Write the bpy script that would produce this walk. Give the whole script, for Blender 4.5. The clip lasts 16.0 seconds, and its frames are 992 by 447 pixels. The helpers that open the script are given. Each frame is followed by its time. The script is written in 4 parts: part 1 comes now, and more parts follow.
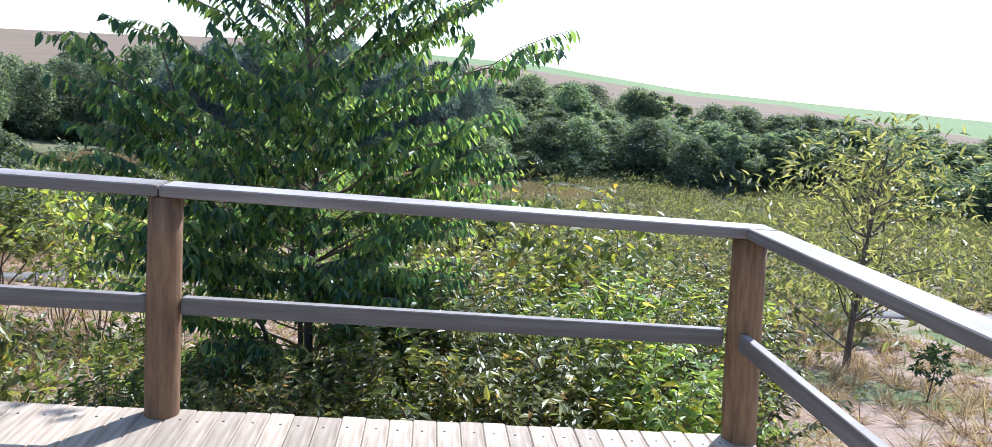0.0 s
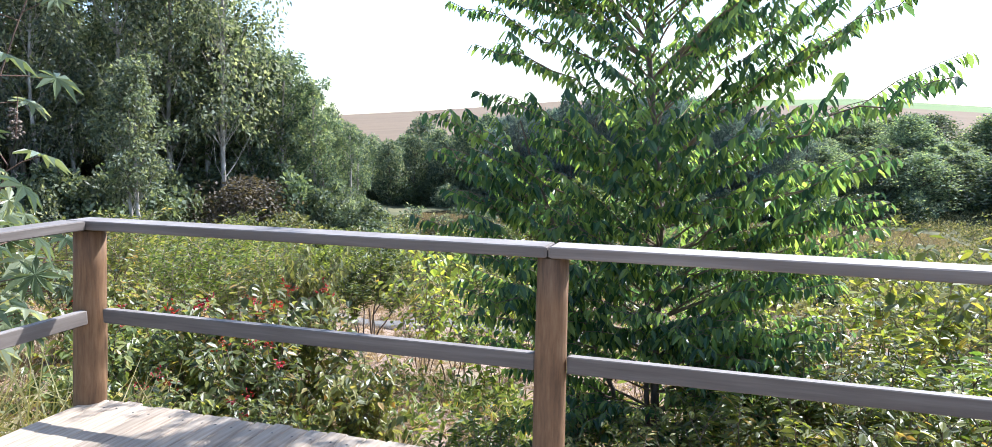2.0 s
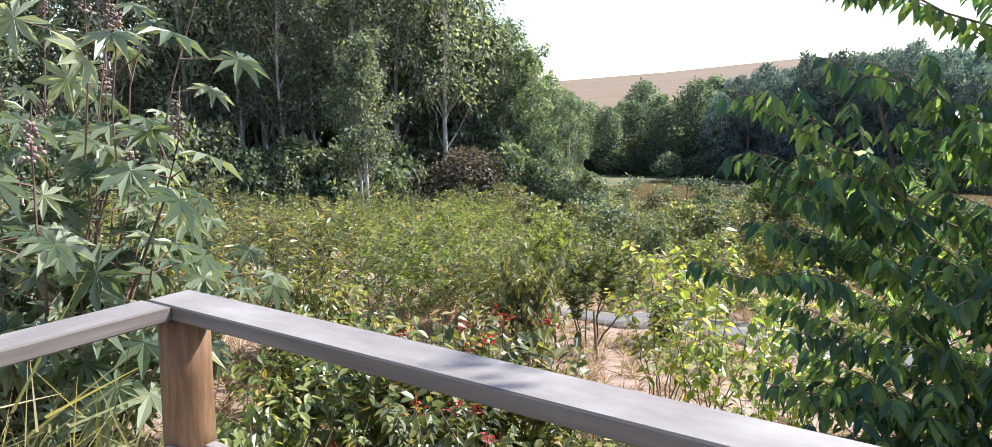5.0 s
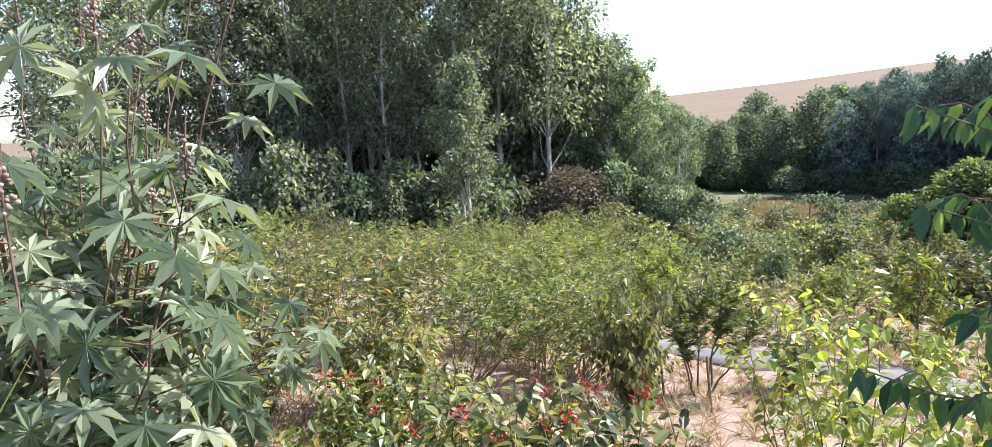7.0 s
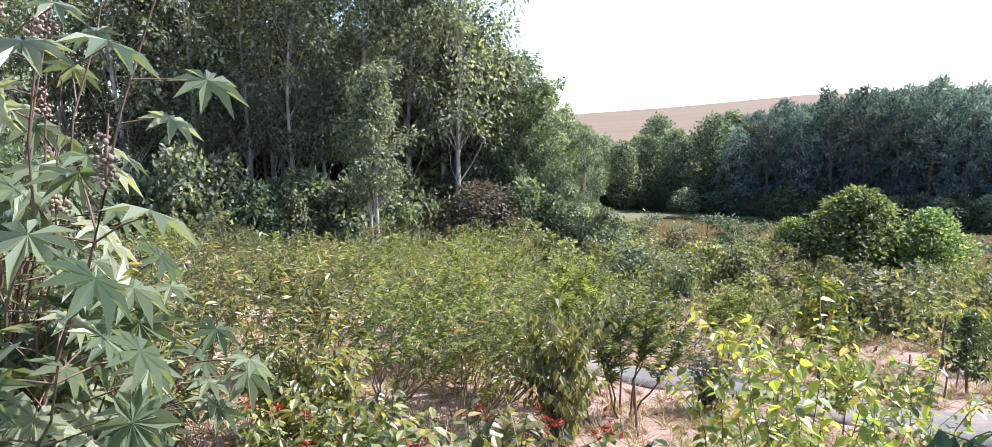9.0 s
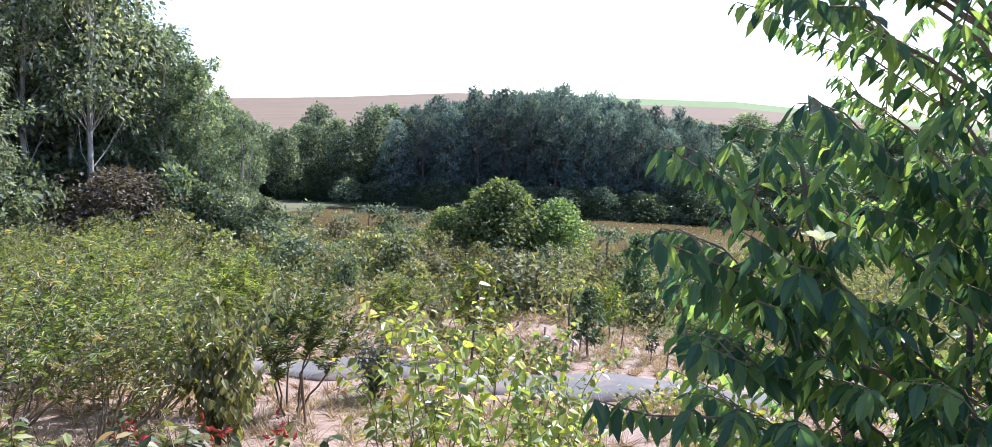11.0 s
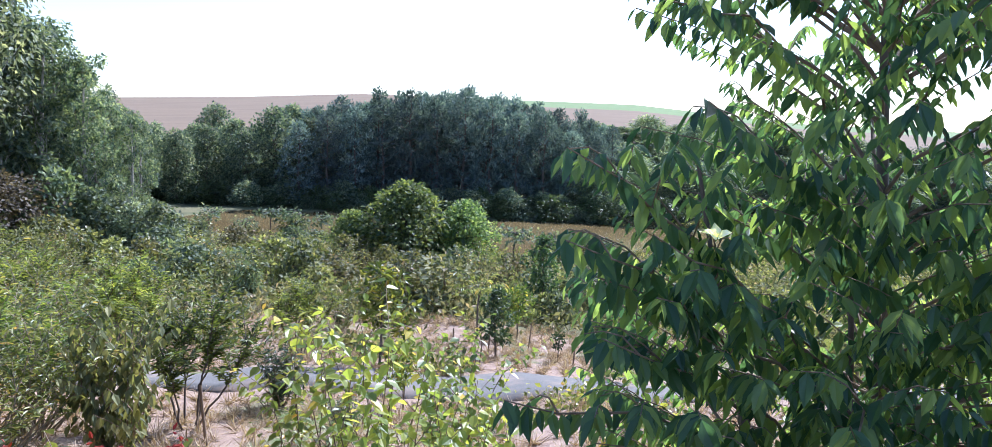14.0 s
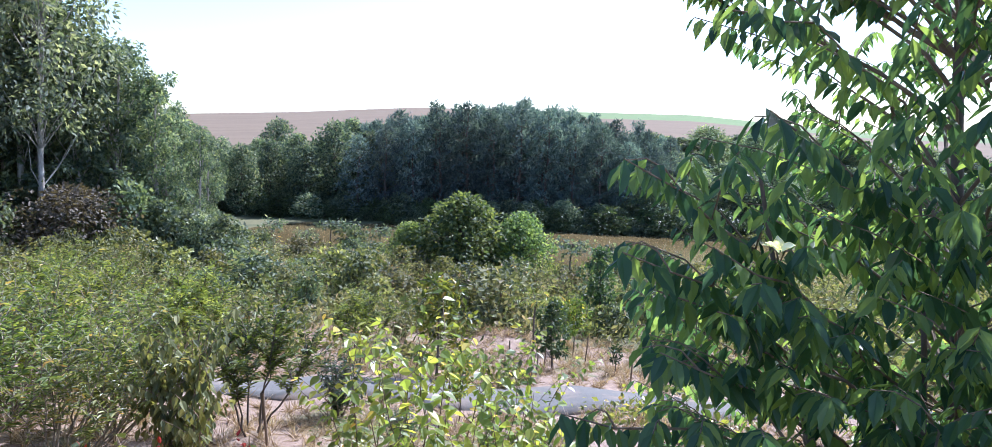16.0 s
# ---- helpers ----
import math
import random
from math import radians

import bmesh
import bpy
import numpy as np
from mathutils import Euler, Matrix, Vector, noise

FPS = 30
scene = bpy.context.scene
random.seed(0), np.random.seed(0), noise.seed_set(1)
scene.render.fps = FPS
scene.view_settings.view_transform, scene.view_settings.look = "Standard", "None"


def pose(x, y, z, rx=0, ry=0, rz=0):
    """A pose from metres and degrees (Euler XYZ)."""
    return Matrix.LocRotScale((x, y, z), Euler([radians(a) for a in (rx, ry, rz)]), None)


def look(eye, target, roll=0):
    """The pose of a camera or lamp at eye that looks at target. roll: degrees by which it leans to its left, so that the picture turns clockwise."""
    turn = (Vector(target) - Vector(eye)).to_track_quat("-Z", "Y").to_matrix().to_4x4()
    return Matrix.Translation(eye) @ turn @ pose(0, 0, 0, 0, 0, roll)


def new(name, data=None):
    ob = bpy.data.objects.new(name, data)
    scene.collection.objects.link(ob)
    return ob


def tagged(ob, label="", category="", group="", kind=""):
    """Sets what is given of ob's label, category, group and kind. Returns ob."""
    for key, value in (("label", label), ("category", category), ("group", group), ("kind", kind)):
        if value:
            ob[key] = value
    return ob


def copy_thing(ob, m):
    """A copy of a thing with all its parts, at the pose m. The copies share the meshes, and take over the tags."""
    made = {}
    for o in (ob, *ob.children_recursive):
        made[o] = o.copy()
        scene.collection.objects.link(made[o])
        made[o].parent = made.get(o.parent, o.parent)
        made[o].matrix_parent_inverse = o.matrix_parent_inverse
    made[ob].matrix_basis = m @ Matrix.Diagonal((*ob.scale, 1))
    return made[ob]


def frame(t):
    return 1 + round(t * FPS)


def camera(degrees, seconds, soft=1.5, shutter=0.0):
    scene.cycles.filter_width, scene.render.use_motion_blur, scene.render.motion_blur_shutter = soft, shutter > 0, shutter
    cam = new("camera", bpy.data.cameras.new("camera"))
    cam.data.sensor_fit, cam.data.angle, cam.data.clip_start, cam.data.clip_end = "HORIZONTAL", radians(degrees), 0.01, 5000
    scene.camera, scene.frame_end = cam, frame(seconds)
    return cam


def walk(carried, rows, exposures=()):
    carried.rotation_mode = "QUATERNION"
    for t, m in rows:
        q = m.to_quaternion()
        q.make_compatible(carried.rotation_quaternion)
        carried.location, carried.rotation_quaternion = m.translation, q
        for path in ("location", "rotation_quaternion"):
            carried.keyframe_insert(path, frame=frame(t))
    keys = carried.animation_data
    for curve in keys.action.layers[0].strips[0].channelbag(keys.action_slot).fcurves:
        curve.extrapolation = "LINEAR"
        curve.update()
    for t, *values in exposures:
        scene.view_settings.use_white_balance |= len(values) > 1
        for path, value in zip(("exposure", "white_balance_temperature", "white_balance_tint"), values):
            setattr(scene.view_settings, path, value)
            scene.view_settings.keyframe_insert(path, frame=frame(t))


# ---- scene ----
cam = camera(67.90, 16.0, soft=0.5)
walk(cam, [
    (0, look((3.562, -3.075, 1.481), (3.756, -1.116, 1.13), 5.1)),
    (0.5, look((3.469, -3.084, 1.48), (3.371, -1.118, 1.128), 3.6)),
    (1, look((3.39, -3.106, 1.49), (3.077, -1.154, 1.187), 2.3)),
    (1.5, look((3.3, -3.121, 1.496), (2.745, -1.22, 1.217), 1.2)),
    (2, look((3.242, -2.984, 1.475), (2.619, -1.101, 1.224), 0.3)),
    (2.5, look((3.155, -2.703, 1.458), (2.451, -0.846, 1.23), -1.5)),
    (3, look((2.977, -2.382, 1.439), (2.171, -0.567, 1.203), -1.9)),
    (3.5, look((2.72, -2.058, 1.554), (1.949, -0.24, 1.234), 0.5)),
    (4, look((2.553, -1.871, 1.601), (1.605, -0.137, 1.292), 0.8)),
    (4.5, look((2.324, -1.62, 1.61), (1.257, 0.041, 1.288), -0.2)),
    (7, look((1.64, -0.27, 1.62), (0.276, 1.166, 1.341), -3.03)),
    (7.5, look((1.44, -0.26, 1.623), (-0.002, 1.112, 1.424), -2.47)),
    (8, look((1.24, -0.25, 1.627), (-0.182, 1.131, 1.358), -1.86)),
    (8.5, look((1.18, -0.235, 1.63), (-0.092, 1.283, 1.351), -2.37)),
    (9, look((1.12, -0.22, 1.633), (-0.04, 1.389, 1.38), -0.56)),
    (9.5, look((1.08, -0.205, 1.637), (0.119, 1.52, 1.319), -0.63)),
    (10, look((1.04, -0.19, 1.64), (0.348, 1.662, 1.335), 0.62)),
    (12.5, look((1.02, -0.16, 1.64), (0.856, 1.82, 1.407), 1.69)),
    (13, look((1.02, -0.16, 1.64), (0.898, 1.827, 1.451), 1.47)),
    (13.5, look((1.02, -0.16, 1.64), (0.956, 1.827, 1.421), 2.08)),
    (14, look((1.02, -0.16, 1.64), (0.937, 1.822, 1.387), 2.41)),
    (14.5, look((1.02, -0.16, 1.64), (0.878, 1.822, 1.411), 2.37)),
    (15, look((1.02, -0.16, 1.64), (0.776, 1.812, 1.408), 1.92)),
    (15.5, look((1.02, -0.16, 1.64), (0.757, 1.809, 1.405), 1.91)),
    (16, look((1.02, -0.16, 1.64), (0.784, 1.809, 1.414), 1.91)),
], [(0, 0.85, 5530, 11), (2.5, 1.22, 5900, 11), (4.5, 1.1, 6150, 12), (7.5, 1.27, 6020, 15), (10, 1.14, 5900, 18), (12.5, 0.95, 5330, 17), (16, 0.95, 5330, 17)])

# ---- light ----
SUN = Vector((0.55, 0.76, 1.0)).normalized()
world = bpy.data.worlds.new("sky")
scene.world = world
world.use_nodes = True
wn = world.node_tree.nodes
sky = wn.new("ShaderNodeTexSky")
sky.sky_type, sky.sun_disc = "NISHITA", False
sky.sun_elevation, sky.sun_rotation = math.asin(SUN.z), math.atan2(SUN.x, SUN.y)
sky.air_density, sky.dust_density, sky.ozone_density = 1.0, 1.2, 1.0
wn["Background"].inputs["Strength"].default_value = 0.15
world.node_tree.links.new(sky.outputs[0], wn["Background"].inputs["Color"])
lamp = bpy.data.lights.new("sun", "SUN")
lamp.energy, lamp.angle, lamp.color = 5.0, radians(0.53), (1.0, 0.965, 0.91)
sun = new("sun", lamp)
sun.matrix_world = look(SUN * 50, (0, 0, 0))


# ---- materials ----
def node(nt, kind, **values):
    n = nt.nodes.new(kind)
    for k, v in values.items():
        n.inputs[k.replace("_", " ")].default_value = v
    return n


def ramp(nt, fac, stops):
    r = nt.nodes.new("ShaderNodeValToRGB")
    els = r.color_ramp.elements
    while len(els) < len(stops):
        els.new(0.5)
    for e, (p, c) in zip(els, stops):
        e.position, e.color = p, (*c, 1)
    nt.links.new(fac, r.inputs[0])
    return r.outputs[0]


def blend(nt, fac, a, b, kind="MIX"):
    m = nt.nodes.new("ShaderNodeMix")
    m.data_type, m.blend_type = "RGBA", kind
    for sock, v in ((m.inputs[0], fac), (m.inputs[6], a), (m.inputs[7], b)):
        if isinstance(v, bpy.types.NodeSocket):
            nt.links.new(v, sock)
        else:
            sock.default_value = v if isinstance(v, float) else (*v, 1)
    return m.outputs[2]


def base(name, rough=0.7):
    m = bpy.data.materials.new(name)
    m.use_nodes = True
    nt = m.node_tree
    b = nt.nodes["Principled BSDF"]
    b.inputs["Roughness"].default_value = rough
    return m, nt, b


def noise_tex(nt, scale, detail=4.0, rough=0.6, stretch=None, space="Object"):
    co = nt.nodes.new("ShaderNodeTexCoord").outputs[space]
    if stretch:
        mp = node(nt, "ShaderNodeMapping", Scale=stretch)
        nt.links.new(co, mp.inputs[0])
        co = mp.outputs[0]
    n = node(nt, "ShaderNodeTexNoise", Scale=scale, Detail=detail, Roughness=rough)
    nt.links.new(co, n.inputs["Vector"])
    return n.outputs[0]


def bump(nt, b, height, strength=0.4, dist=0.02):
    n = node(nt, "ShaderNodeBump", Strength=strength, Distance=dist)
    nt.links.new(height, n.inputs["Height"])
    nt.links.new(n.outputs[0], b.inputs["Normal"])


def leaf_material(name, dark, mid, light, trans=0.35, rough=0.42, odd=None):
    """Leaves: each island its own green, some light passing through the blade."""
    m, nt, b = base(name, rough)
    rnd = nt.nodes.new("ShaderNodeNewGeometry").outputs["Random Per Island"]
    stops = [(0.0, dark), (0.5, mid), (0.93 if odd else 1.0, light)]
    if odd:
        stops.append((0.97, odd))
    col = ramp(nt, rnd, stops)
    obr = nt.nodes.new("ShaderNodeObjectInfo").outputs["Random"]
    hue = node(nt, "ShaderNodeHueSaturation")
    mr = node(nt, "ShaderNodeMapRange", To_Min=0.6, To_Max=1.38)
    nt.links.new(obr, mr.inputs[0])
    nt.links.new(mr.outputs[0], hue.inputs["Value"])
    tw = node(nt, "ShaderNodeMath")
    tw.operation = "FRACT"
    mul = node(nt, "ShaderNodeMath")
    mul.operation, mul.inputs[1].default_value = "MULTIPLY", 13.7
    nt.links.new(obr, mul.inputs[0])
    nt.links.new(mul.outputs[0], tw.inputs[0])
    hr = node(nt, "ShaderNodeMapRange", To_Min=0.475, To_Max=0.515)
    nt.links.new(tw.outputs[0], hr.inputs[0])
    nt.links.new(hr.outputs[0], hue.inputs["Hue"])
    nt.links.new(col, hue.inputs["Color"])
    col = hue.outputs[0]
    nt.links.new(col, b.inputs["Base Color"])
    b.inputs["Specular IOR Level"].default_value = 0.45
    tr = nt.nodes.new("ShaderNodeBsdfTranslucent")
    yel = blend(nt, 0.75, col, (1.25, 1.15, 0.4), "MULTIPLY")
    gain = node(nt, "ShaderNodeHueSaturation", Value=2.9)
    nt.links.new(yel, gain.inputs["Color"])
    nt.links.new(gain.outputs[0], tr.inputs["Color"])
    mx = node(nt, "ShaderNodeMixShader", Fac=trans)
    out = nt.nodes["Material Output"]
    nt.links.new(b.outputs[0], mx.inputs[1])
    nt.links.new(tr.outputs[0], mx.inputs[2])
    nt.links.new(mx.outputs[0], out.inputs[0])
    return m


def wood_material(name, a, b_, c, scale=6.0, stretch=(9, 0.6, 9), rough=0.75, per_object=0.25):
    m, nt, b = base(name, rough)
    grain = noise_tex(nt, scale, 6.0, 0.65, stretch)
    stain = noise_tex(nt, 2.2, 3.0, 0.6)
    col = ramp(nt, grain, [(0.3, a), (0.5, b_), (0.72, c)])
    col = blend(nt, ramp(nt, stain, [(0.35, (0, 0, 0)), (0.75, (0.6, 0.6, 0.6))]), col, tuple(0.62 * v for v in b_))
    hue = node(nt, "ShaderNodeHueSaturation")
    mr = node(nt, "ShaderNodeMapRange", To_Min=1 - per_object, To_Max=1 + per_object * 0.6)
    nt.links.new(nt.nodes.new("ShaderNodeObjectInfo").outputs["Random"], mr.inputs[0])
    nt.links.new(mr.outputs[0], hue.inputs["Value"])
    nt.links.new(col, hue.inputs["Color"])
    nt.links.new(hue.outputs[0], b.inputs["Base Color"])
    bump(nt, b, grain, 0.22, 0.003)
    return m


def bark_material(name, a, b_, scale=14.0, stretch=(1, 1, 0.25)):
    m, nt, b = base(name, 0.85)
    g = noise_tex(nt, scale, 5.0, 0.65, stretch)
    nt.links.new(ramp(nt, g, [(0.35, a), (0.65, b_)]), b.inputs["Base Color"])
    bump(nt, b, g, 0.5, 0.01)
    return m


def soil_material():
    m, nt, b = base("straw_covered_soil", 0.95)
    big = noise_tex(nt, 0.35, 4.0)
    mid = noise_tex(nt, 3.0, 6.0, 0.7)
    fine = noise_tex(nt, 40.0, 4.0, 0.7)
    soil = ramp(nt, mid, [(0.3, (0.14, 0.08, 0.055)), (0.5, (0.29, 0.195, 0.14)), (0.7, (0.42, 0.315, 0.24))])
    straw = ramp(nt, fine, [(0.3, (0.18, 0.11, 0.08)), (0.7, (0.50, 0.385, 0.30))])
    col = blend(nt, 0.5, soil, straw)
    grass = ramp(nt, fine, [(0.3, (0.05, 0.08, 0.02)), (0.7, (0.16, 0.20, 0.05))])
    nt.links.new(blend(nt, ramp(nt, big, [(0.52, (0, 0, 0)), (0.62, (1, 1, 1))]), col, grass), b.inputs["Base Color"])
    bump(nt, b, fine, 0.8, 0.03)
    return m


def plain_field(name, a, b_, scale=0.02, stretch=(1, 6, 1)):
    m, nt, b = base(name, 1.0)
    g = noise_tex(nt, scale, 6.0, 0.65, stretch)
    f = noise_tex(nt, 0.6, 3.0, 0.7)
    col = ramp(nt, g, [(0.3, a), (0.7, b_)])
    nt.links.new(blend(nt, 0.25, col, ramp(nt, f, [(0.3, tuple(0.6 * v for v in a)), (0.7, b_)])), b.inputs["Base Color"])
    return m


M_SOIL = soil_material()
M_BROWN = plain_field("ploughed_field", (0.14, 0.092, 0.052), (0.20, 0.138, 0.078))
M_CROP = plain_field("green_crop", (0.11, 0.17, 0.05), (0.17, 0.22, 0.075))
M_WOODFLOOR = plain_field("bank_earth", (0.05, 0.06, 0.025), (0.12, 0.12, 0.05), 0.3, (1, 1, 1))
M_WET = plain_field("rank_meadow", (0.075, 0.085, 0.035), (0.19, 0.17, 0.085), 0.25, (1, 1, 1))
M_DECK = wood_material("sunbleached_planks", (0.26, 0.185, 0.125), (0.43, 0.34, 0.25), (0.57, 0.48, 0.375))
M_RAIL = wood_material("grey_weathered_rail", (0.11, 0.088, 0.074), (0.165, 0.136, 0.117), (0.245, 0.21, 0.185), 5.0, (0.7, 6, 6))
M_RAIL_SIDE = wood_material("grey_weathered_side_rail", (0.11, 0.088, 0.074), (0.165, 0.136, 0.117), (0.245, 0.21, 0.185), 5.0, (6, 0.7, 6))
# pale from bleaching, and paler still to hold the sunlit contrast of rail tops
M_RAIL_TOP = wood_material("sunlit_bleached_rail_top", (0.20, 0.172, 0.155), (0.285, 0.252, 0.23), (0.38, 0.35, 0.325), 5.0, (1.5, 1.5, 6))
M_POST = wood_material("brown_treated_log", (0.085, 0.043, 0.02), (0.20, 0.105, 0.048), (0.31, 0.18, 0.09), 5.0, (8, 8, 0.9))
M_BARK = bark_material("grey_brown_bark", (0.06, 0.045, 0.035), (0.16, 0.125, 0.10))
M_EUC = bark_material("pale_smooth_bark", (0.17, 0.145, 0.125), (0.50, 0.46, 0.41), 5.0, (1, 1, 0.3))
M_TWIG = bark_material("brown_twig", (0.12, 0.08, 0.05), (0.25, 0.18, 0.12))
M_PALETWIG = bark_material("pale_stem", (0.15, 0.115, 0.075), (0.38, 0.31, 0.23))
M_STONE = bark_material("pale_stone", (0.38, 0.34, 0.30), (0.62, 0.58, 0.53), 6.0, (1, 1, 1))
M_REDSTEM = bark_material("reddish_stem", (0.09, 0.05, 0.035), (0.20, 0.12, 0.085))
M_TREE = leaf_material("glossy_tree_leaf", (0.018, 0.042, 0.03), (0.046, 0.09, 0.044), (0.135, 0.195, 0.058), 0.44, 0.27)
M_CASTOR = leaf_material("castor_leaf", (0.07, 0.115, 0.065), (0.17, 0.225, 0.135), (0.37, 0.42, 0.30), 0.22, 0.24)
M_FEATHER = leaf_material("feathery_leaf", (0.034, 0.056, 0.013), (0.092, 0.13, 0.028), (0.195, 0.225, 0.05), 0.32, 0.5)
M_SHRUB = leaf_material("shrub_leaf", (0.032, 0.046, 0.016), (0.092, 0.115, 0.032), (0.205, 0.21, 0.07), 0.3, 0.4, (0.30, 0.21, 0.065))
M_LIME = leaf_material("lime_leaf", (0.05, 0.082, 0.018), (0.115, 0.158, 0.034), (0.235, 0.255, 0.052), 0.38, 0.4, (0.40, 0.31, 0.06))
M_DARK = leaf_material("dark_leaf", (0.016, 0.034, 0.016), (0.034, 0.06, 0.024), (0.075, 0.105, 0.045), 0.28, 0.4)
# far haze is mixed in: bluer and lighter than the leaves' own green
M_FOREST = leaf_material("hazed_forest_leaf", (0.03, 0.052, 0.045), (0.085, 0.12, 0.09), (0.205, 0.235, 0.16), 0.3, 0.7)
M_EUCLEAF = leaf_material("grey_green_leaf", (0.038, 0.055, 0.042), (0.105, 0.132, 0.095), (0.24, 0.262, 0.19), 0.34, 0.55)
# the blue and the lightness hold the distant haze over the pine stand
M_PINE = leaf_material("haze_blue_pine_needles", (0.038, 0.062, 0.076), (0.082, 0.12, 0.138), (0.15, 0.19, 0.20), 0.24, 0.75)
M_PURPLE = leaf_material("purplish_leaf", (0.055, 0.046, 0.036), (0.11, 0.095, 0.068), (0.19, 0.16, 0.115), 0.2, 0.65)
M_WEED = leaf_material("meadow_weed", (0.045, 0.052, 0.026), (0.11, 0.115, 0.055), (0.21, 0.195, 0.105), 0.2, 0.75, (0.27, 0.22, 0.145))
M_MEADOWBUSH = leaf_material("meadow_bush_leaf", (0.034, 0.045, 0.018), (0.09, 0.105, 0.04), (0.185, 0.185, 0.075), 0.25, 0.65)
M_STRAW = leaf_material("dry_straw", (0.13, 0.085, 0.055), (0.30, 0.215, 0.15), (0.50, 0.40, 0.30), 0.15, 0.8)
M_GRASS = leaf_material("yellowing_grass", (0.10, 0.12, 0.035), (0.24, 0.235, 0.085), (0.42, 0.37, 0.19), 0.3, 0.6)
M_RED = leaf_material("red_bract", (0.22, 0.012, 0.01), (0.34, 0.02, 0.015), (0.44, 0.05, 0.03), 0.12, 0.6)
M_SEED = leaf_material("brown_seed_capsule", (0.14, 0.10, 0.08), (0.23, 0.175, 0.14), (0.32, 0.25, 0.20), 0.05, 0.8)
M_OLIVE = leaf_material("olive_leaf", (0.05, 0.062, 0.028), (0.125, 0.138, 0.058), (0.24, 0.235, 0.11), 0.34, 0.45)
M_ROUND = leaf_material("bright_round_leaf", (0.03, 0.056, 0.026), (0.08, 0.125, 0.05), (0.19, 0.235, 0.08), 0.34, 0.6)
# haze over the valley wood is put into this bluish, lightened green
M_FARWOOD = leaf_material("hazed_wood_leaf", (0.04, 0.064, 0.052), (0.092, 0.13, 0.092), (0.20, 0.235, 0.14), 0.32, 0.7)
M_SAGE = leaf_material("sage_green_leaf", (0.036, 0.056, 0.034), (0.085, 0.115, 0.066), (0.18, 0.21, 0.122), 0.22, 0.65)
M_WHITE = leaf_material("white_petal", (0.7, 0.68, 0.6), (0.8, 0.78, 0.7), (0.85, 0.83, 0.76), 0.3, 0.6)


def water_material():
    m, nt, b = base("muddy_water", 0.06)
    g = noise_tex(nt, 0.12, 3.0)
    nt.links.new(ramp(nt, g, [(0.3, (0.14, 0.10, 0.045)), (0.7, (0.20, 0.15, 0.07))]), b.inputs["Base Color"])
    b.inputs["Specular IOR Level"].default_value = 0.35
    bump(nt, b, noise_tex(nt, 2.5, 3.0, 0.5, (1, 3, 1)), 0.12, 0.02)
    return m


def road_material():
    m, nt, b = base("worn_grey_road", 0.9)
    f = noise_tex(nt, 60.0, 4.0, 0.7)
    g = noise_tex(nt, 0.9, 5.0, 0.65)
    col = ramp(nt, f, [(0.3, (0.085, 0.08, 0.073)), (0.7, (0.16, 0.15, 0.137))])
    nt.links.new(blend(nt, ramp(nt, g, [(0.5, (0, 0, 0)), (0.68, (0.8, 0.8, 0.8))]), col, (0.27, 0.20, 0.15)), b.inputs["Base Color"])
    bump(nt, b, f, 0.5, 0.01)
    return m


M_SCREW, _nt, _b = base("dark_screw_head", 0.6)
_b.inputs["Base Color"].default_value = (0.05, 0.045, 0.04, 1)
M_WATER, M_ROAD = water_material(), road_material()


# ---- geometry helpers ----
RNG = np.random.default_rng(7)


def unit(v):
    v = np.asarray(v, float)
    return v / np.maximum(np.linalg.norm(v, axis=-1, keepdims=True), 1e-9)


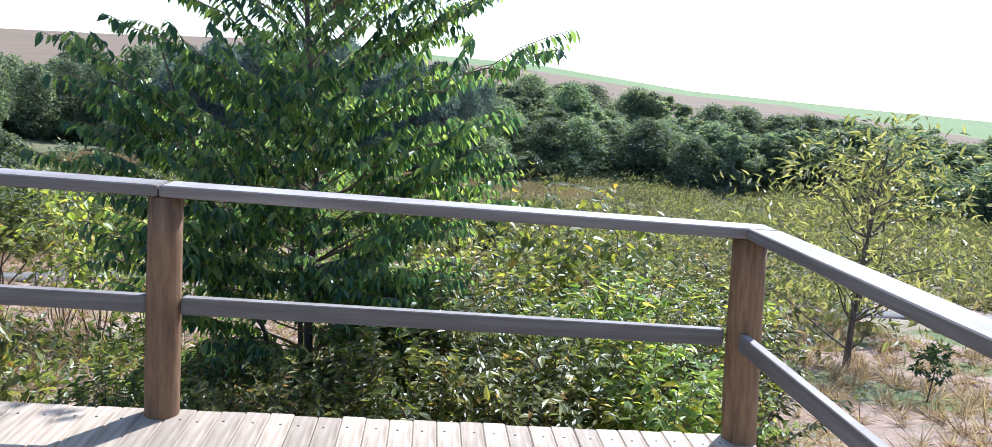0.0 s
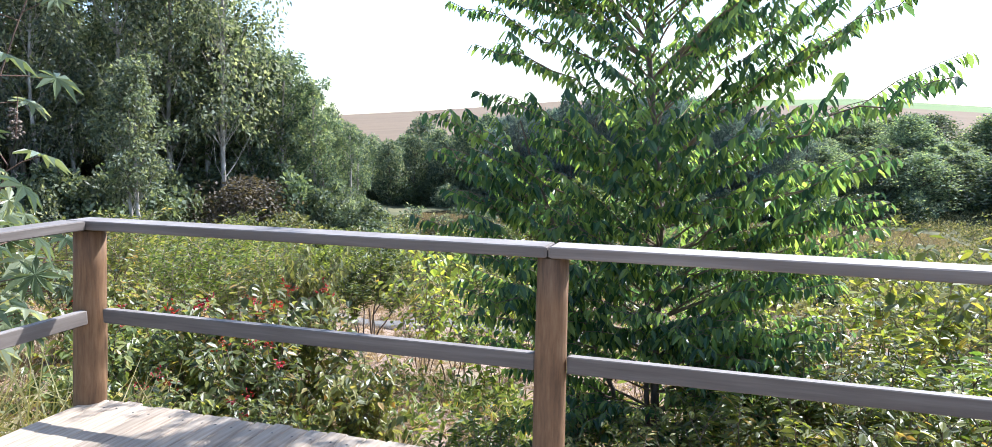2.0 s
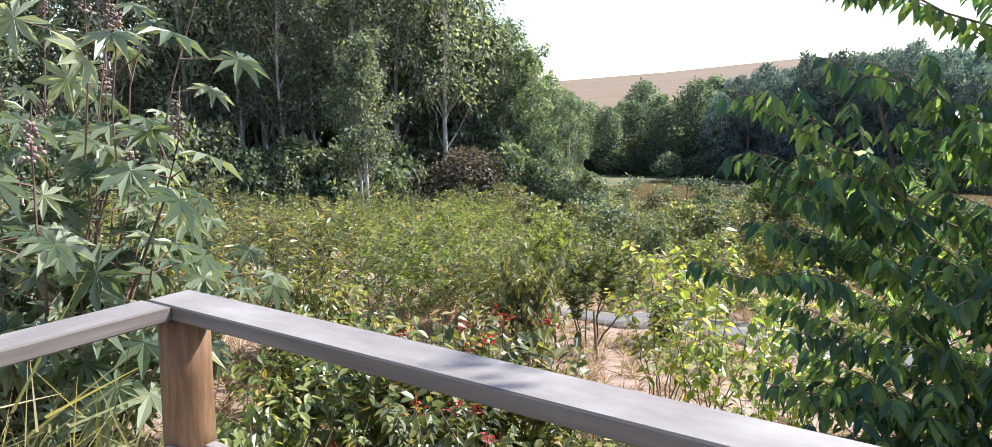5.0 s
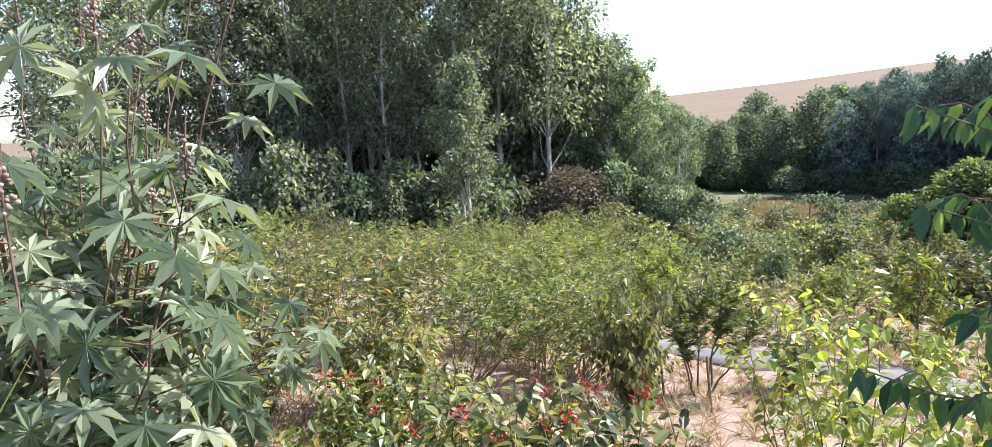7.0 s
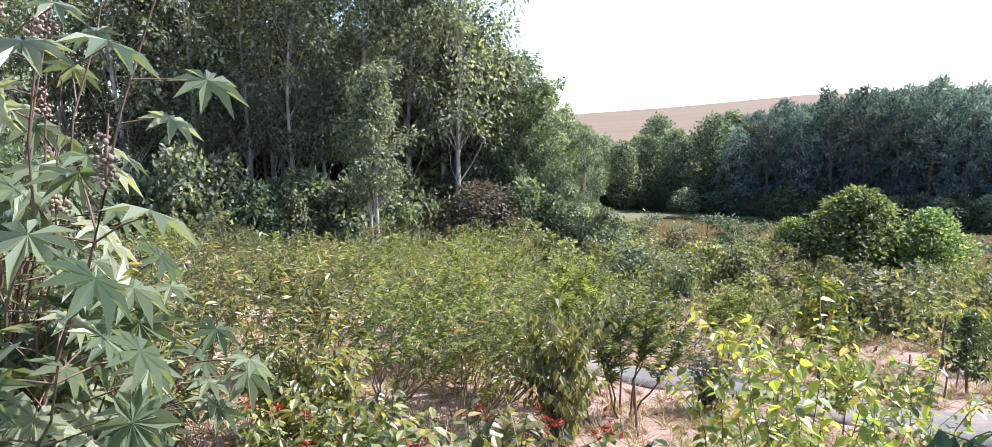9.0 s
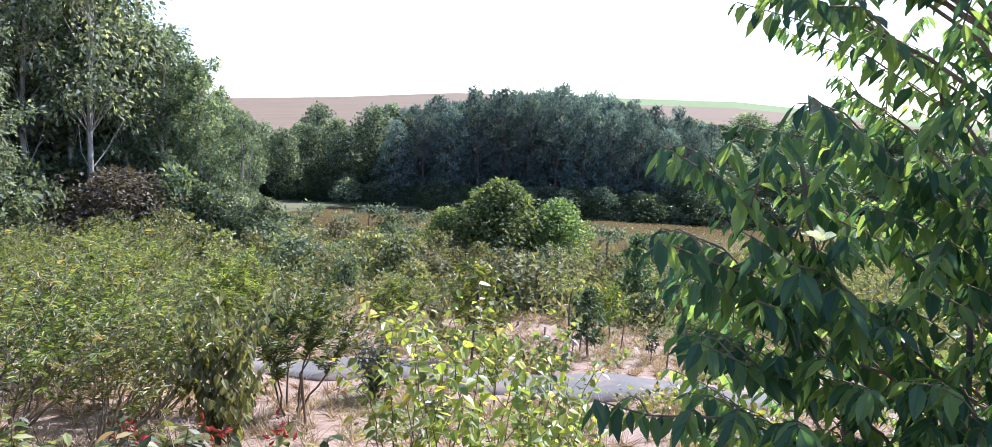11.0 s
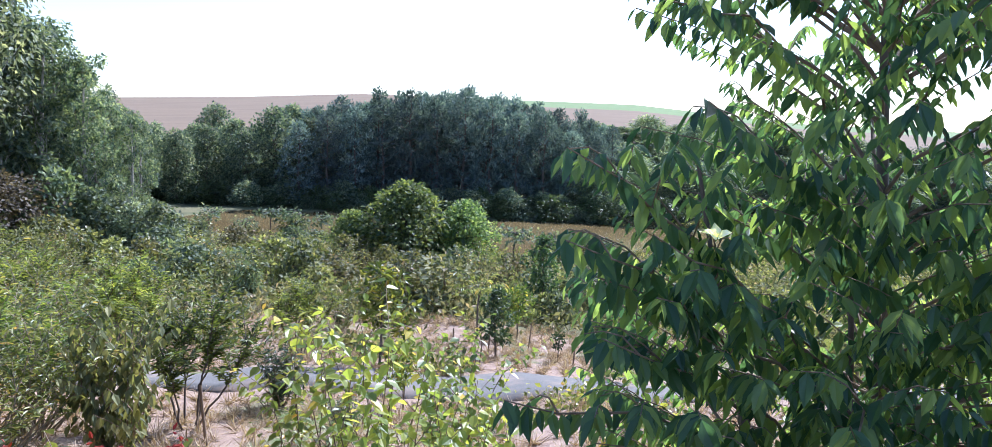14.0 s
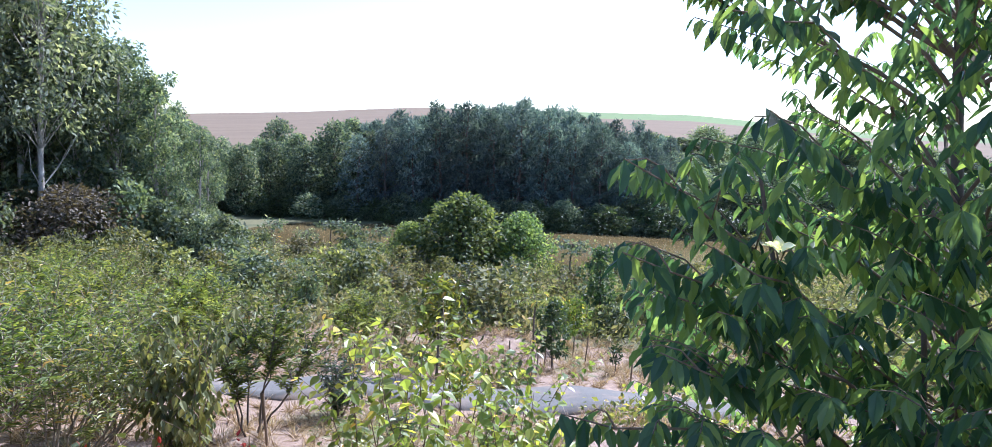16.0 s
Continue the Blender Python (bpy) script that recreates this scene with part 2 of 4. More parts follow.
class Buf:
    """Collects vertices and faces of one mesh."""

    def __init__(self):
        self.v, self.f, self.n = [], [], 0

    def add(self, v, f):
        self.v.append(np.asarray(v, float))
        self.f.append(np.asarray(f, int) + self.n)
        self.n += len(v)

    def leaves(self, tv, tf, pos, ax, up, size):
        """A template along +x set at every place, along ax, facing up."""
        if not len(pos):
            return
        pos, ax = np.asarray(pos, float), unit(ax)
        side = unit(np.cross(up, ax) + 1e-6)
        nrm = np.cross(ax, side)
        size = np.broadcast_to(np.asarray(size, float), (len(pos),))
        v = pos[:, None] + size[:, None, None] * (tv[None, :, 0:1] * ax[:, None] + tv[None, :, 1:2] * side[:, None] + tv[None, :, 2:3] * nrm[:, None])
        f = tf[None] + (np.arange(len(pos)) * len(tv))[:, None, None]
        self.add(v.reshape(-1, 3), f.reshape(-1, tf.shape[1]))

    def tube(self, pts, radii, sides=6):
        pts, radii = np.asarray(pts, float), np.asarray(radii, float)
        d = unit(np.gradient(pts, axis=0))
        ref = np.where(np.abs(d[:, 2:3]) > 0.9, [[1.0, 0, 0]], [[0, 0, 1.0]])
        a = unit(np.cross(d, ref))
        b = np.cross(d, a)
        ang = np.linspace(0, 2 * np.pi, sides, endpoint=False)
        ring = pts[:, None] + radii[:, None, None] * (np.cos(ang)[None, :, None] * a[:, None] + np.sin(ang)[None, :, None] * b[:, None])
        i, j = np.meshgrid(np.arange(len(pts) - 1), np.arange(sides), indexing="ij")
        k = (j + 1) % sides
        f = np.stack([i * sides + j, i * sides + k, (i + 1) * sides + k, (i + 1) * sides + j], -1).reshape(-1, 4)
        self.add(ring.reshape(-1, 3), f)

    def mesh(self, name, mat, smooth=False):
        me = bpy.data.meshes.new(name)
        v = np.concatenate(self.v)
        counts = np.concatenate([np.full(len(f), f.shape[1]) for f in self.f])
        loops = np.concatenate([f.ravel() for f in self.f])
        me.vertices.add(len(v))
        me.vertices.foreach_set("co", v.ravel())
        me.loops.add(len(loops))
        me.loops.foreach_set("vertex_index", loops)
        me.polygons.add(len(counts))
        me.polygons.foreach_set("loop_start", np.concatenate([[0], np.cumsum(counts)[:-1]]))
        me.polygons.foreach_set("use_smooth", np.full(len(counts), smooth))
        me.update(calc_edges=True)
        me.materials.append(mat)
        return me


def part(name, data, parent, label=""):
    ob = new(name, data)
    ob.parent = parent
    if label:
        tagged(ob, label)
    return ob


def thing(name, label, category, m, group="", kind=""):
    ob = new(name)
    ob.matrix_basis = m
    return tagged(ob, label, category, group, kind)


LEAF_V = np.array([(0, 0, 0), (0.28, 0.2, 0.05), (0.62, 0.17, 0.02), (1, 0, -0.12), (0.62, -0.17, 0.02), (0.28, -0.2, 0.05)])
LEAF_F = np.array([(0, 3, 2, 1), (0, 5, 4, 3)])
CARD_V = np.array([(0, 0, 0), (0.45, 0.34, 0.08), (1, 0.05, -0.05), (0.5, -0.32, 0.06)])
CARD_F = np.array([(0, 3, 2, 1)])
BLADE_V = np.array([(0, 0.035, 0), (0, -0.035, 0), (1, -0.006, -0.15), (1, 0.006, -0.15)])
BLADE_F = np.array([(0, 1, 2, 3)])


def palmate(lobes=8):
    v = [(0.0, 0.0, 0.06)]
    for i in range(lobes):
        a = radians(-150 + 300 * i / (lobes - 1))
        r = 0.52 - 0.14 * abs(a) / 2.6
        for da, rr, z in ((-0.25, 0.56, 0.05), (0.0, 1.0, -0.10), (0.25, 0.56, 0.05)):
            v.append((rr * r * math.cos(a + da), rr * r * math.sin(a + da), z * r * 2))
        if i < lobes - 1:
            am = a + radians(150 / (lobes - 1))
            v.append((0.3 * r * math.cos(am), 0.3 * r * math.sin(am), 0.02))
    f = [(0, i, i + 1) for i in range(1, len(v) - 1)]
    return np.array(v), np.array(f)


PALM_V, PALM_F = palmate()


def rand_dirs(n, rng, zlow=-1.0):
    z = rng.uniform(zlow, 1, n)
    a = rng.uniform(0, 2 * np.pi, n)
    r = np.sqrt(1 - z * z)
    return np.stack([r * np.cos(a), r * np.sin(a), z], -1)


def cloud(buf, centres, radii, per, size, rng, tv=CARD_V, tf=CARD_F, droop=0.2, shell=0.55):
    """Leaves over the outer part of lobes."""
    for c, r in zip(centres, radii):
        n = max(4, int(per))
        d = rand_dirs(n, rng, -0.75)
        rad = rng.uniform(shell, 1.08, n) ** 0.7
        pos = np.asarray(c) + d * rad[:, None] * np.asarray(r)
        ax = unit(d + rand_dirs(n, rng) * 0.9 - np.array([0, 0, droop]))
        up = unit(d * 0.6 + rand_dirs(n, rng) * 0.7 + np.array([0, 0, 0.5]))
        buf.leaves(tv, tf, pos, ax, up, size * rng.uniform(0.65, 1.35, n))


def bend(p0, p1, n=6, sag=0.0, wob=0.0, rng=RNG):
    t = np.linspace(0, 1, n)[:, None]
    p = np.asarray(p0, float) * (1 - t) + np.asarray(p1, float) * t
    p[:, 2] += sag * 4 * (t * (1 - t))[:, 0]
    if wob:
        p[1:-1] += rng.normal(0, wob, (n - 2, 3))
    return p


# ---- ground ----
GY = [-60, -5, 0, 4, 10, 17, 30, 42, 46, 64, 68, 90, 400, 430, 1500]
GZ = [-0.9, -1.0, -1.05, -1.65, -2.75, -3.9, -5.0, -5.7, -6.05, -6.05, -5.4, -4.6, 0, 0, -40]


def lake_depth(x, y):
    """Over 0 inside the pond's outline."""
    w = 1.0 + 0.12 * np.sin(x * 0.45) + 0.08 * np.sin(x * 1.1 + 1)
    return 1 - ((x + 4) / 22.0) ** 4 - (np.abs(y - 55.2) / (9.2 * w)) ** 2


def ground_z(x, y):
    x, y = np.asarray(x, float), np.asarray(y, float)
    z = np.interp(y, GY, GZ)
    crest = np.interp(x / np.maximum(y, 50), [-1.6, -0.55, -0.23, 0.14, 0.36, 0.7, 1.5], [6, 9.5, 17.7, 17.7, 11.2, 9.6, 7])
    far = np.clip((y - 80) / 320, 0, 1)
    z = z + far * (crest + 0.0) * np.where(y > 420, np.clip(1 - (y - 420) / 600, 0, 1), 1)
    near = np.clip((y - 1.5) / 3, 0, 1) * np.clip((60 - y) / 30, 0.0, 1)
    z = z + near * (0.07 * np.sin(x * 1.3 + 0.4 * y) + 0.05 * np.sin(0.9 * y - 0.7 * x) + 0.04 * np.sin(2.3 * x + 1.7 * y))
    return z - 0.9 * np.clip(lake_depth(x, y) * 3, 0, 1)


def gz(x, y):
    return float(ground_z(x, y))


def build_ground():
    xs = np.concatenate([np.linspace(-1500, -160, 15), np.linspace(-150, -42, 28), np.linspace(-40, 40, 200), np.linspace(42, 150, 28), np.linspace(160, 1500, 15)])
    ys = np.concatenate([np.linspace(-700, -40, 10), np.linspace(-35, 0, 15), np.linspace(0.4, 30, 90), np.linspace(30.6, 72, 70), np.linspace(75, 440, 90), np.linspace(460, 1500, 12)])
    X, Y = np.meshgrid(xs, ys, indexing="ij")
    Z = ground_z(X, Y)
    b = Buf()
    i, j = np.meshgrid(np.arange(len(xs) - 1), np.arange(len(ys) - 1), indexing="ij")
    n = len(ys)
    f = np.stack([i * n + j, (i + 1) * n + j, (i + 1) * n + j + 1, i * n + j + 1], -1).reshape(-1, 4)
    b.add(np.stack([X, Y, Z], -1).reshape(-1, 3), f)
    me = b.mesh("ground", M_SOIL, True)
    for m in (M_WET, M_WOODFLOOR, M_BROWN, M_CROP):
        me.materials.append(m)
    cx = (xs[i] + xs[i + 1]).ravel() / 2
    cy = (ys[j] + ys[j + 1]).ravel() / 2
    idx = np.zeros(len(cx), int)
    idx[cy + 1.5 * np.sin(cx * 0.5) > 22] = 1
    idx[cx < -34] = 1
    idx[cy > 62] = 2
    idx[cy > 100] = 3
    idx[(cy > 318) & (cx > -40)] = 4
    idx[(cy > 100) & (cx > 170)] = 4
    me.polygons.foreach_set("material_index", idx)
    return tagged(new("ground", me), "sloping ground with straw mulch, rank meadow and distant fields", "ground", kind="structure")


build_ground()

bw = Buf()
bw.add([(-30, 42, -6.12), (22, 42, -6.12), (22, 70, -6.12), (-30, 70, -6.12)], [(0, 1, 2, 3)])
tagged(new("water", bw.mesh("water", M_WATER)), "muddy brown still water of a small pond", "pond", kind="structure")


def build_road():
    b = Buf()
    xs = np.linspace(-9, 40, 99)
    mid = 12.75 + 0.16 * (xs + 6) * (xs < 6) + (1.92 + 0.05 * (xs - 6)) * (xs >= 6)
    rows = []
    for k, off in enumerate((-1.05, -1.0, -0.3, 0.3, 1.0, 1.05)):
        y = mid + off + 0.06 * np.sin(xs * 2.1 + k)
        z = ground_z(xs, y) + (0.05 if 0 < k < 5 else -0.1)
        rows.append(np.stack([xs, y, z], -1))
    v = np.concatenate(rows)
    n = len(xs)
    f = [(k * n + i, k * n + i + 1, (k + 1) * n + i + 1, (k + 1) * n + i) for k in range(5) for i in range(n - 1)]
    b.add(v, f)
    tagged(new("road", b.mesh("road", M_ROAD, True)), "narrow worn grey track across the planted slope", "road", kind="structure")


build_road()


# ---- deck and railing ----
def box(sx, sy, sz, bev=0.006):
    bm = bmesh.new()
    bmesh.ops.create_cube(bm, size=1)
    bmesh.ops.scale(bm, vec=(sx, sy, sz), verts=bm.verts)
    if bev:
        bmesh.ops.bevel(bm, geom=bm.edges[:], offset=bev, segments=1, affect="EDGES")
    return bm


def to_mesh(bm, name, mat):
    me = bpy.data.meshes.new(name)
    bm.to_mesh(me)
    bm.free()
    me.materials.append(mat)
    return me


def lightened(me):
    """Gives a rail's upper face a paler colour: bleaching plus painted-in sunshine."""
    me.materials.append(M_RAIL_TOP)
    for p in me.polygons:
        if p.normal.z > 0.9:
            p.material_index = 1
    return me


def log_mesh(height, radius):
    b = Buf()
    z = np.linspace(0, height, 12)
    pts = np.stack([0.004 * np.sin(z * 3), 0.004 * np.cos(z * 4), z], -1)
    b.tube(pts, radius * (1 + 0.02 * np.sin(z * 5)) * np.linspace(1.03, 0.97, 12), 20)
    n = b.n
    b.v.append(np.array([pts[-1]]))
    b.n += 1
    b.f.append(np.array([(n - 20 + i, n - 20 + (i + 1) % 20, n) for i in range(20)]))
    return b.mesh("post", M_POST, True)


def build_railing():
    r = thing("deck_railing", "weathered wooden railing with round log posts around the deck", "railing", pose(0, 0, 0))
    logs = [log_mesh(2.25, rad) for rad in (0.083, 0.07, 0.078)]
    for k, x, y, lean in ((0, 0, 0, 4.6), (1, 2.51, 0, 0.4), (2, 4.99, 0, -5.8), (0, 0, -2.5, 1), (1, 0, -5.0, 0), (2, 5.0, -2.5, -1), (0, 5.0, -5.0, 0)):
        # the logs lean a little about their heads under the rail
        part("post", logs[k], r, "round brown log post").matrix_basis = pose(x, y, 0.948, 0, lean, 0) @ pose(0, 0, -2.25)
    top = lightened(to_mesh(box(1, 0.15, 0.048, 0.005), "top_rail", M_RAIL))
    for x0, x1 in ((-0.09, 2.50), (2.506, 5.09)):
        o = part("top_rail", top if x0 < 0 else top.copy(), r, "flat grey top rail")
        o.location, o.scale = ((x0 + x1) / 2, 0.0, 0.976), (x1 - x0, 1, 1)
    side = lightened(to_mesh(box(0.15, 1, 0.048, 0.005), "top_rail", M_RAIL_SIDE))
    for x in (-0.015, 5.015):
        for y0, y1 in ((-2.5, -0.078), (-5.1, -2.506)):
            o = part("top_rail", side, r, "flat grey top rail")
            o.location, o.scale = (x, (y0 + y1) / 2, 0.977), (1, y1 - y0, 1)
    mid = lightened(to_mesh(box(1, 0.045, 0.075, 0.004), "mid_rail", M_RAIL))
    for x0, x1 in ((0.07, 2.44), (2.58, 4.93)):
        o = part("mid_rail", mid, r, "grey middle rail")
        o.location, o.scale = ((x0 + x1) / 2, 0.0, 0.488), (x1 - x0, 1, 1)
    mids = lightened(to_mesh(box(0.045, 1, 0.075, 0.004), "mid_rail", M_RAIL_SIDE))
    for x in (0, 5.0):
        for y0, y1 in ((-2.43, -0.07), (-4.93, -2.57)):
            o = part("mid_rail", mids, r, "grey middle rail")
            o.location, o.scale = (x, (y0 + y1) / 2, 0.488), (1, y1 - y0, 1)


build_railing()


# ---- plants: builders ----
def spray(leaf, wood, p0, p1, sag, rad, size, step, rng, tv=LEAF_V, tf=LEAF_F, hang=0.7, start=0.15, sides=5):
    """One twig with leaves set alternately along it, hanging to both sides."""
    L = float(np.linalg.norm(np.asarray(p1) - np.asarray(p0)))
    n = max(4, int(L / 0.18))
    pts = bend(p0, p1, n, sag, 0.012 * L, rng)
    wood.tube(pts, np.linspace(rad, max(rad * 0.25, 0.0018), n), sides)
    k = max(3, int(L * (1 - start) / step))
    t = np.linspace(start, 1.0, k) * (n - 1)
    i = np.minimum(t.astype(int), n - 2)
    fr = (t - i)[:, None]
    pos = pts[i] * (1 - fr) + pts[i + 1] * fr
    d = unit(pts[i + 1] - pts[i])
    side = unit(np.cross(d, [0, 0, 1.0]) + 1e-4) * np.where(np.arange(k) % 2, 1, -1)[:, None]
    ax = d * 0.55 + side * 0.75 + np.array([0, 0, -hang]) + rng.normal(0, 0.28, (k, 3))
    up = d * 0.3 + side * 0.3 + np.array([0, 0, 1.0]) + rng.normal(0, 0.35, (k, 3))
    leaf.leaves(tv, tf, pos, ax, up, size * rng.uniform(0.6, 1.2, k))
    return pts


def make_tree_near():
    """The young multi-stemmed tree beyond the rail."""
    rng = np.random.default_rng(21)
    bx, by = 2.64, 3.1
    bz = gz(bx, by) - 0.05
    root = thing("young_tree", "young leafy tree with drooping glossy leaves beside the deck", "tree", pose(bx, by, bz))
    o = np.array([bx, by, bz])
    trunk, limb, leaf = Buf(), Buf(), Buf()
    zs = np.linspace(bz, 4.9, 44)
    main = np.stack([2.64 - 0.05 * np.clip(zs, -2, 2.4) + 0.22 * np.clip(zs - 2.4, 0, 3) + 0.03 * np.sin(zs * 2.1), 3.1 + 0.04 * np.sin(zs * 1.3), zs], -1)
    trunk.tube(main - o, np.interp(zs, [bz, 0, 2, 4.9], [0.044, 0.03, 0.022, 0.005]), 9)
    second = main[:22] + np.stack([np.linspace(-0.05, -0.13, 22), np.linspace(0.02, 0.06, 22), np.zeros(22)], -1)
    trunk.tube(second - o, np.linspace(0.027, 0.009, 22), 8)
    lean = bend((2.55, 3.05, bz + 0.3), (1.62, 2.5, 1.55), 24, -0.12, 0.008, rng)
    trunk.tube(lean - o, np.linspace(0.026, 0.007, 24), 7)

    def bough(p1, stem, size, side=5, rise=0.45):
        p1 = np.array(p1)
        hd = np.linalg.norm(stem[:, :2] - p1[:2], axis=1)
        want = p1[2] - rise * hd
        k = int(np.argmin(np.abs(stem[:, 2] - want) + (stem[:, 2] < bz + 0.4) * 9))
        p0 = stem[k]
        ln = float(np.linalg.norm(p1 - p0))
        d = unit(p1 - p0)
        pts = spray(leaf, limb, p0 - o, p1 - o, 0.05 * ln, 0.004 + 0.0035 * ln, size, 0.024, rng, hang=1.2, start=0.25)
        for m in range(side):
            f = 0.3 + 0.6 * (m + 0.5) / side
            a = pts[int(f * (len(pts) - 1))]
            w = unit(d * 1.0 + (1 if m % 2 else -1) * unit(np.cross(d, [0, 0, 1.0])) * 0.75 + np.array([0, 0, rng.uniform(-0.05, 0.3)]))
            e = a + w * ln * (1.05 - f) * rng.uniform(0.55, 0.9)
            if e[0] + o[0] < 1.06 + 0.03 * (e[1] + o[1]):
                e = a + (e - a) * 0.4
            spray(leaf, limb, a, e, 0.04, 0.0035, size, 0.025, rng, hang=1.2, start=0.12, sides=4)

    made = 0
    while made < 135:
        z = rng.uniform(-1.0, 3.3) if made % 12 else rng.uniform(3.3, 4.8)
        r = np.interp(z, [-0.9, 0.2, 1.6, 2.4, 3.2, 4.0, 4.9], [1.4, 1.9, 1.9, 1.95, 1.7, 0.9, 0.35]) * rng.uniform(0.55, 1.0)
        a = rng.uniform(0, 2 * math.pi)
        x, y = 2.6 + 0.2 * max(0.0, z - 2.4) + r * math.cos(a), 3.0 + 0.85 * r * math.sin(a)
        low = 1.12 + 0.03 * y if z < 1.45 else (1.55 + 0.13 * y if z < 2.45 + 0.12 * max(0.0, y - 3) else 0.5)
        if x < low or y < 1.75 or (z > 3.3 and x < 2.9) or (z > 1.3 and x > 2.3 and rng.uniform() < 0.3):
            continue
        bough((x, y, z), main if rng.uniform() < 0.75 or x > 2.4 or z > 1.5 else lean, 0.1 * rng.uniform(0.85, 1.15), 5, np.interp(z, [-0.9, 1, 4], [0.15, 0.55, 0.75]))
        made += 1
    # long boughs that reach out beyond the rest
    for tip, stem in (((1.42, 2.0, 2.08), main), ((1.5, 1.9, 1.74), main), ((1.12, 1.85, 1.6), lean), ((1.13, 1.9, 1.34), lean), ((1.25, 1.9, 1.06), lean), ((0.98, 1.9, 0.86), lean),
                      ((4.35, 1.7, 1.78), main), ((3.73, 2.6, 1.95), main), ((3.5, 2.6, 2.35), main), ((4.13, 2.4, 1.03), main), ((1.3, 1.9, 0.35), lean), ((1.2, 2.2, -0.15), lean), ((1.62, 2.2, 1.3), lean),
                      ((1.4, 1.9, 0.6), lean), ((3.9, 2.2, 0.5), main), ((1.9, 1.75, 0.9), main), ((2.0, 1.9, 1.5), main), ((2.4, 1.9, 1.9), main), ((2.1, 2.1, 2.3), main), ((2.9, 2.0, 1.6), main),
                      ((2.7, 2.0, 2.6), main), ((2.3, 1.9, 0.7), main), ((2.2, 2.2, 2.9), main), ((3.1, 2.1, 2.9), main), ((0.75, 3.2, 2.6), main), ((0.95, 3.5, 2.75), main), ((1.2, 3.0, 2.65), main), ((1.5, 2.8, 3.0), main), ((0.7, 3.7, 2.9), main), ((1.7, 2.8, 2.7), main), ((1.1, 3.4, 3.1), main)):
        bough(tip, stem, 0.1, 6)
    for q in range(30):
        bough((rng.uniform(1.7, 3.7), rng.uniform(1.9, 3.2), rng.uniform(-0.5, 1.15)), main, 0.1, 6, 0.25)
    part("trunk", trunk.mesh("trunk", M_BARK, True), root, "slender grey-brown stems")
    part("branch", limb.mesh("branch", M_TWIG, True), root)
    part("crown", leaf.mesh("crown", M_TREE), root, "drooping pointed green leaves")
    fl = Buf()
    fl.leaves(LEAF_V * [1, 1.6, 1], LEAF_F, np.tile(np.array([1.63, 2.2, 1.33]) - o, (7, 1)), rand_dirs(7, rng, 0.0), rand_dirs(7, rng, 0.2), 0.06)
    part("flower", fl.mesh("flower", M_WHITE), root, "single pale blossom")


def make_castor():
    rng = np.random.default_rng(5)
    root = thing("castor_plant", "tall castor oil plant with star-shaped leaves and seed spikes", "plant", pose(-3.9, 1.2, gz(-3.9, 1.2) - 0.03))
    stem, leaf = Buf(), Buf()
    tips = []
    for q in range(40):
        az = q * 2.4 + rng.uniform(-0.3, 0.3)
        out = 0.2 + 1.55 * math.sqrt(rng.uniform(0, 1))
        h = rng.uniform(1.1, 4.7) * (1.15 - 0.16 * out)
        p1 = np.array([out * math.cos(az), out * math.sin(az), h])
        pts = bend((0.1 * math.cos(az), 0.1 * math.sin(az), 0), p1, 9, -0.12, 0.03, rng)
        stem.tube(pts, np.linspace(0.024 if q % 5 == 0 else 0.013, 0.006, 9), 6)
        tips.append(p1)
        k = rng.integers(12, 16)
        t = rng.uniform(0.1, 1.0, k) ** 0.7 * 8
        i = np.minimum(t.astype(int), 7)
        o = pts[i] + (pts[i + 1] - pts[i]) * (t - i)[:, None]
        a = rng.uniform(0, 2 * np.pi, k)
        d = np.stack([np.cos(a), np.sin(a), rng.uniform(-0.1, 0.6, k)], -1)
        ends = o + d * rng.uniform(0.2, 0.55, k)[:, None]
        for u, v in zip(o, ends):
            stem.tube(np.array([u, (u + v) / 2 + [0, 0, 0.02], v]), [0.006, 0.005, 0.004], 4)
        up = np.array([0.72, 0.15, 0.62]) + d * 0.35 + rng.normal(0, 0.36, (k, 3))
        leaf.leaves(PALM_V, PALM_F, ends, d * [0.8, 0.8, 0.2] + [0, 0, -0.45], up, rng.uniform(0.32, 0.62, k))
    ico = bmesh.new()
    bmesh.ops.create_icosphere(ico, subdivisions=1, radius=1)
    iv = np.array([v.co[:] for v in ico.verts])
    ix = np.array([[v.index for v in f.verts] for f in ico.faces])
    ico.free()
    for p in tips:
        if p[2] < 2.2:
            continue
        stem.tube(np.array([p, p + [0.02, 0, 0.15], p + [0.03, 0.02, 0.34]]), [0.009, 0.007, 0.004], 5)
        n = 46
        z = rng.uniform(0.0, 0.24, n)
        a = rng.uniform(0, 6.28, n)
        r = rng.uniform(0.015, 0.065, n) * np.interp(z, [0, 0.24], [1.1, 0.55])
        pos = p + np.stack([r * np.cos(a), r * np.sin(a), z], -1)
        seed = Buf()
        seed.leaves(iv, ix, pos, rand_dirs(n, rng), rand_dirs(n, rng), rng.uniform(0.009, 0.017, n))
        part("seed_spike", seed.mesh("seed_spike", M_SEED, True), root, "brown spiny seed cluster")
    part("stem", stem.mesh("stem", M_REDSTEM, True), root, "reddish-brown branching stems")
    part("foliage", leaf.mesh("foliage", M_CASTOR), root, "green star-shaped leaves")


